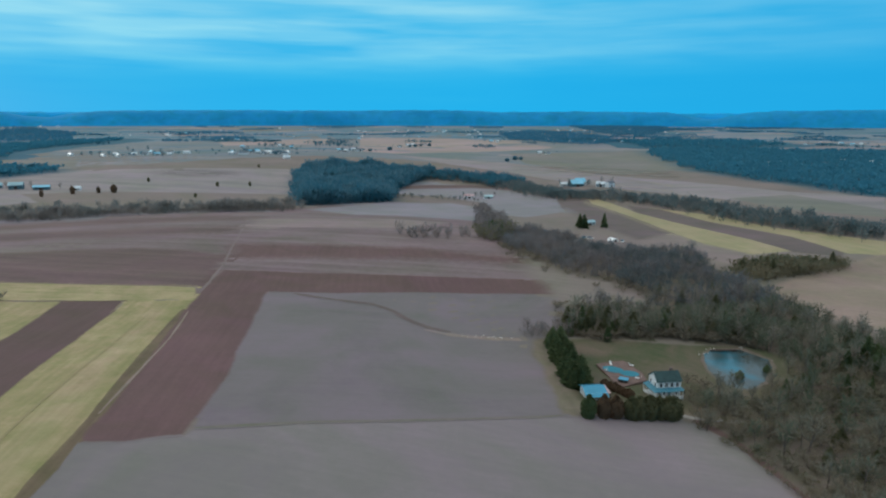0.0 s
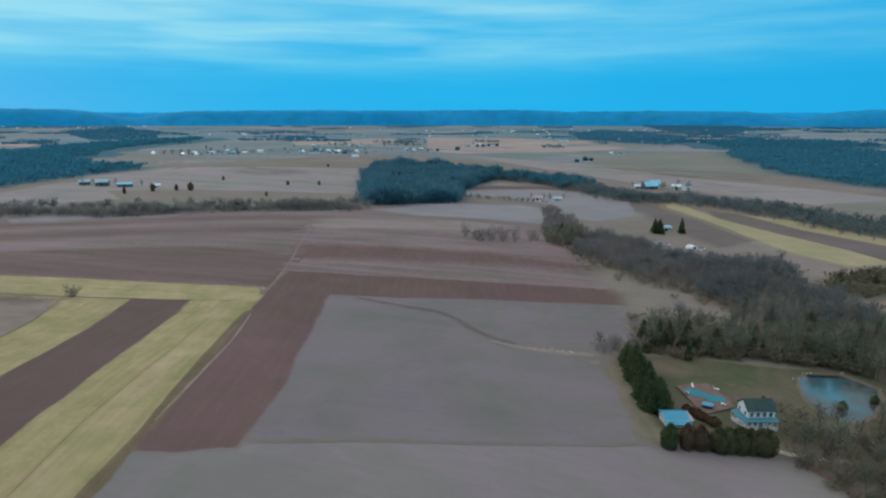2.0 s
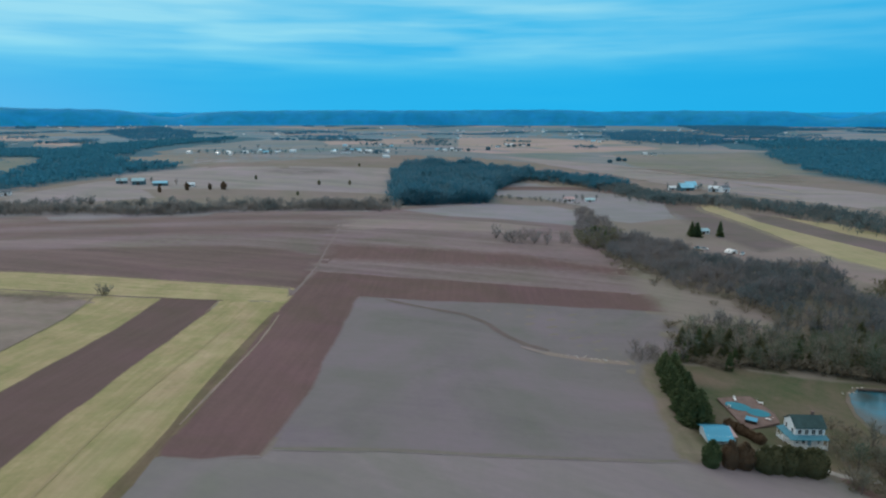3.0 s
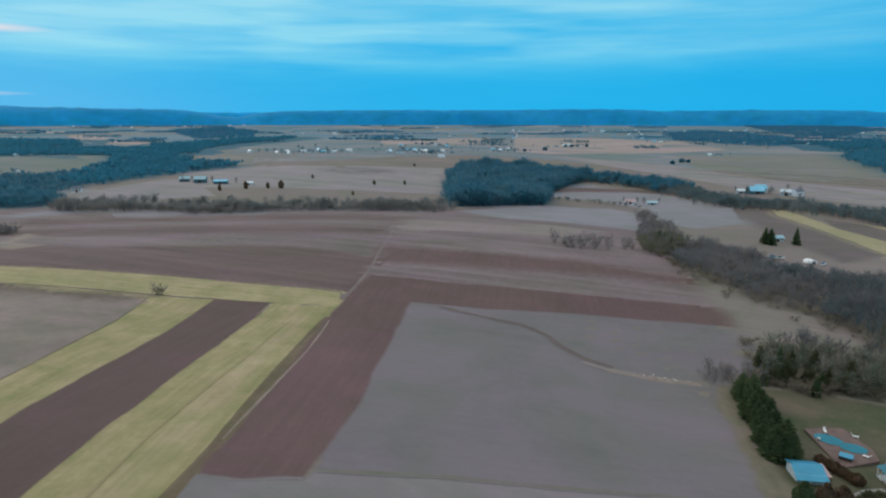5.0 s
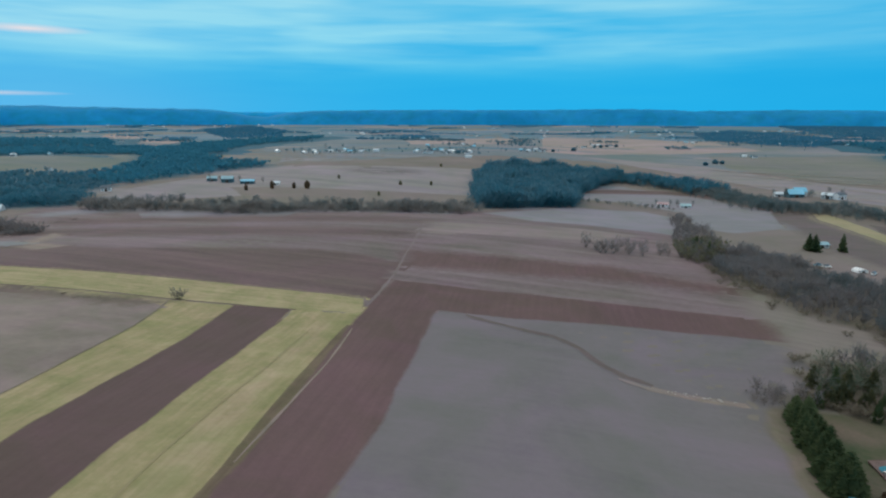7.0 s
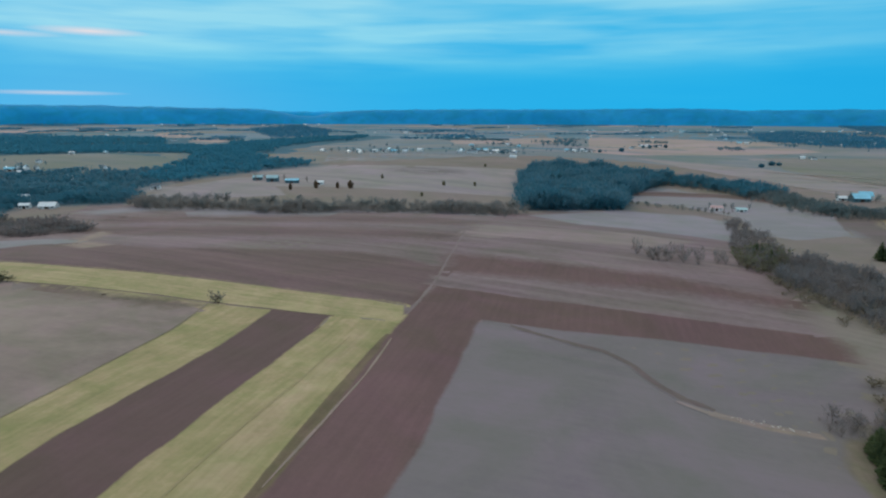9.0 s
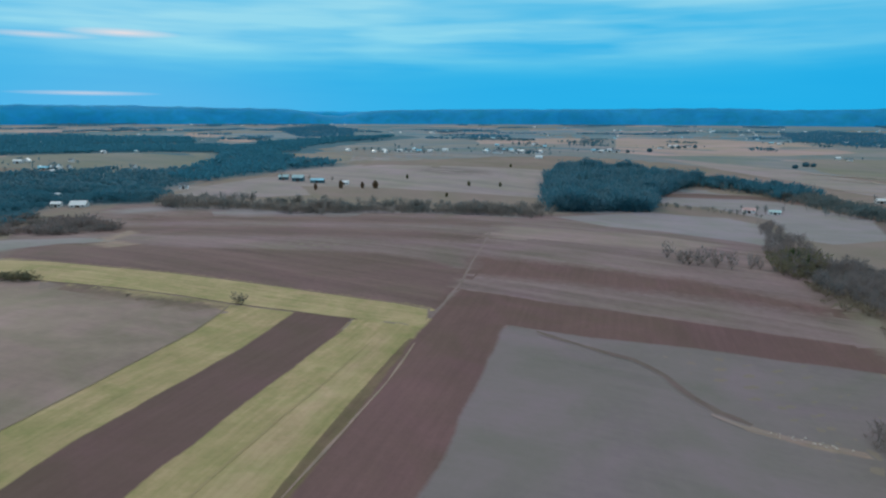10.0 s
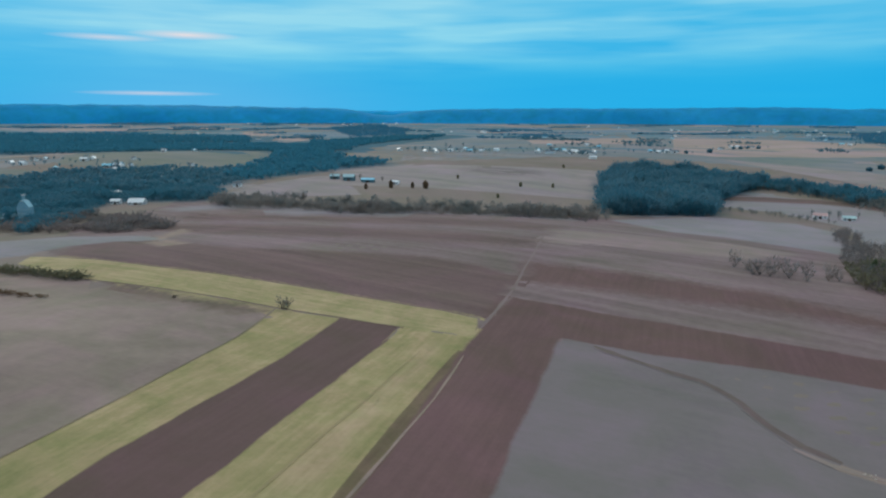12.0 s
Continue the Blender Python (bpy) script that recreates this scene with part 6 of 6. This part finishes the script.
BARNS = [(172, 803, 12, 16, 14, 4.0, 4.6, DARK_TEAL, CYAN_ROOF, "long dairy barn with a bright blue roof"),
             (180, 816, 12, 13, 9, 5, 4.2, PALE_WALL, CYAN_ROOF, "farm shed with a blue roof"),
             (200, 783, -20, 12, 8, 4, 2.5, PALE_WALL, WHITE_ROOF, "pale farm shed with a white roof"),
             (209, 776, 30, 10, 7, 5, 2.5, WHITE_PAINT, GREY_ROOF, "white house at the dairy farm"),
             (158, 812, 8, 9, 7, 3, 2, PALE_WALL, WHITE_ROOF, "small pale shed at the dairy farm"),
             (111, 466, 15, 8, 6, 2.4, 1.2, PALE_WALL, STEEL, "small shed behind the spruces"),
             (30, 714, 5, 11, 7, 2.8, 1.9, WHITE_PAINT, RED_ROOF, "small white barn with a faded red roof"),
             (52, 710, 8, 10, 6, 2.4, 1.6, PALE_WALL, GREEN_ROOF, "low shed with a pale green roof")]
BARNS += [(-480, 664, 30, 11, 8, 3.5, 2.4, DARK_TEAL, STEEL, "pale farm building with a white roof"),
             (-453, 656, 24, 13, 10, 4.5, 2.8, DARK_TEAL, STEEL, "blue-grey barn with a pale roof"),
             (-423, 651, 22, 15, 7, 3.2, 1.7, DARK_TEAL, CYAN_ROOF, "long low blue-roofed shed"),
             (-388, 653, 20, 9, 6, 2.4, 1.7, WHITE_PAINT, WHITE_ROOF, "white shed with a white roof"),
             (-501, 411, 30, 13, 9, 2.2, 3.0, PALE_WALL, WHITE_ROOF, "large barn with a bright white roof"),
             (-518, 403, 30, 8, 5, 3, 1.6, PALE_WALL, WHITE_ROOF, "small white-roofed shed by the barn"),
             (-490, 300, 40, 22, 9, 4, 2.5, TEAL_WALL, STEEL, "low blue-grey mill shed"),
             (-506, 314, 70, 16, 8, 4, 2.5, TEAL_WALL, WHITE_ROOF, "mill shed with a pale roof"),
             (-459, 298, 10, 9, 6, 2.6, 1.6, PALE_WALL, WHITE_ROOF, "small pale mill shed"),
             (-523, 549, 30, 8, 5, 2.6, 1.6, WHITE_PAINT, WHITE_ROOF, "white shed at the wood's edge")]
for spec in BARNS:
    barn(*spec)


def grain_elevator():
    root = tagged(new("grain_elevator"), "tall grey-green grain elevator with a tapered head and leg", "elevator")
    part("tower", boxes((-5, -4, -1, 5, 4, 13), bevel=0.2), STEEL, root)
    part("head", prism([(-5, 13), (5, 13), (1.6, 18.5), (-1.6, 18.5)], -4, 4), STEEL, root, "tapered steel head")
    part("leg", boxes((-0.9, -0.9, 18.5, 0.9, 0.9, 22.5), bevel=0.1), STEEL, root)
    part("cap", boxes((-1.4, -1.4, 22.5, 1.4, 1.4, 23.4), bevel=0.2), PALE_WALL, root)
    part("door", boxes((-1.2, -4.1, -0.5, 1.2, -4, 2.6)), DARK_WOOD, root)
    for z in (4, 8, 11):
        part("band", boxes((-5.08, -4.08, z, 5.08, 4.08, z + 0.25)), PALE_WALL, root)
    set_down(root, -478, 306, 35)
    root.scale = (0.8, 0.8, 0.85)


grain_elevator()


def caravan_shed():
    """A white round-topped shelter and what stands about it in the yard."""
    root = tagged(new("round_top_shed"), "white round-topped shelter in a farmyard", "shed")
    pts = [(4.2 * math.cos(math.pi * i / 10), 0.6 + 2.9 * math.sin(math.pi * i / 10)) for i in range(11)]
    part("cover", prism([(4.2, -0.5)] + pts + [(-4.2, -0.5)], -4, 4), PLASTIC, root, "white rounded cover")
    part("door", boxes((-1.4, -4.08, -0.3, 1.4, -4, 2.2)), DARK_WOOD, root)
    set_down(root, 107.5, 384, 25)
    root.scale = (0.62, 0.62, 0.6)
    for x, y, turn, colour, label in ((94, 389, 10, PLASTIC, "white car parked in the farmyard"), (112, 379, 60, PLASTIC, "white van parked in the farmyard"), (91, 392, 20, TEAL_WALL, "blue-green pickup parked in the farmyard")):
        car = tagged(new("car"), label, "car", "farmyard cars")
        part("body", boxes((-2.2, -0.9, 0.35, 2.2, 0.9, 1.0), bevel=0.12), colour, car)
        part("cabin", boxes((-1.3, -0.8, 1.0, 1.0, 0.8, 1.55), bevel=0.2), GLASS, car, "dark glazed cabin")
        for sx in (-1.4, 1.4):
            for sy in (-0.85, 0.85):
                bm = bmesh.new()
                bmesh.ops.create_cone(bm, cap_ends=True, segments=12, radius1=0.34, radius2=0.34, depth=0.22, matrix=Matrix.Translation((sx, sy, 0.34)) @ Matrix.Rotation(radians(90), 4, "X"))
                part("wheel", bm, DARK_WOOD, car)
        set_down(car, x, y, turn)


caravan_shed()

VALLEY_HOMES = [(-597, 1209), (-577, 1212), (-550, 1201), (-631, 1205), (-645, 1186), (-408, 1286), (-389, 1262), (-366, 1243), (-345, 1240), (-329, 1236), (-341, 1408), (-100, 1759), (-86, 1778), (-114, 1621), (-224, 1340), (-208, 1338), (-196, 1367), (-182, 1362), (-596, 422), (-587, 422), (-573, 442), (-583, 432), (-876, 642), (-866, 647), (-858, 652), (-852, 663), (-908, 585), (-1073, 616), (-1031, 610), (-1088, 663)]
VALLEY_HOMES += [(-1098, 683), (-993, 684), (-997, 701), (-786, 717), (-1048, 952), (-1111, 1045), (-1086, 909), (-522, 548)]
VALLEY_HOMES += [(-2178, 1708), (-1994, 1590), (-1919, 1566), (-1943, 1621), (-1733, 1551), (-1199, 2839), (-1092, 2789), (-1155, 3276), (-727, 2219), (-647, 2126), (-930, 3586), (-533, 2931), (-314, 2349), (-45, 3347), (1, 3270), (119, 2557), (146, 2461), (333, 3589), (400, 3325), (-55, 1815), (-404, 3231), (-1155, 2828), (-1182, 3029), (-1129, 3033), (-764, 2123), (-787, 2245), (-1190, 2734), (-620, 2607), (-723, 3437), (-341, 2626), (-254, 3346), (-175, 2810), (-102, 2565), (120, 2927), (173, 2931), (476, 3411), (466, 2953), (1027, 3460)]
VALLEY_HOMES += [(531, 2223), (390, 2218), (166, 2155), (182, 2110), (693, 2229), (1121, 3004), (1275, 2006), (1310, 1964), (770, 1123), (632, 1062), (594, 1038), (655, 1164), (232, 1503), (249, 1484), (-451, 1410), (-384, 1472), (-309, 1244), (-348, 1223), (604, 2124), (422, 2077)]
RNG3 = np.random.default_rng(77)
KINDS = ((WHITE_PAINT, WHITE_ROOF, "white house with a pale roof across the valley"), (WHITE_PAINT, GREY_ROOF, "white house with a grey roof across the valley"),
         (PALE_WALL, CYAN_ROOF, "pale farm building with a blue roof across the valley"), (PALE_WALL, WHITE_ROOF, "pale shed with a white roof across the valley"))
for k, (x, y) in enumerate(VALLEY_HOMES):
    size = 5 + 3 * RNG3.random() + 0.001 * math.hypot(x, y)
    made = barn(x, y, RNG3.uniform(-60, 60), size * RNG3.uniform(1, 1.7), size * 0.7, 2.6 + 1.2 * RNG3.random(), 2.2, *KINDS[k % 4][:2], KINDS[k % 4][2], "house", math.hypot(x, y) < 1500)
    tagged(made, group="buildings across the valley")
# scattered homes of the far villages
HAMLETS = [(-1950, 1590, 260, 16), (-900, 640, 110, 5), (-380, 1255, 70, 8), (480, 3300, 320, 16), (620, 2150, 260, 12), (-1150, 2850, 240, 9), (-30, 3300, 220, 9), (-2400, 3300, 400, 12), (1300, 2000, 160, 6), (700, 1080, 70, 5), (-580, 1215, 60, 5)]
for x0, y0, spread, count in HAMLETS:
    for k in range(count):
        x, y = RNG3.normal(x0, spread), RNG3.normal(y0, spread * 0.6)
        size = 6.5 + 4 * RNG3.random()
        kind = KINDS[k % 4]
        made = barn(x, y, RNG3.uniform(-60, 60), size * RNG3.uniform(1, 1.8), size * 0.75, 2.6 + 1.2 * RNG3.random(), 2.3, kind[0], kind[1], kind[2], "house", False)
        tagged(made, group="buildings across the valley")

# trees about the far homes, distance haze put into their blue twigs
yards = [(x + RNG3.normal(0, 22), y + RNG3.normal(0, 16)) for x, y in VALLEY_HOMES for k in range(4) if math.hypot(x, y) > 1000]
yards += [(RNG3.normal(x0, spread), RNG3.normal(y0, spread * 0.6)) for x0, y0, spread, count in HAMLETS for k in range(count * 3)]
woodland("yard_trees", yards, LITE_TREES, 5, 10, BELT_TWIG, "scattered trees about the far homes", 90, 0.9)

for spec in FIELDS:
    lay_field(spec)
for spec in RIBBONS:
    lay_ribbon(*spec)
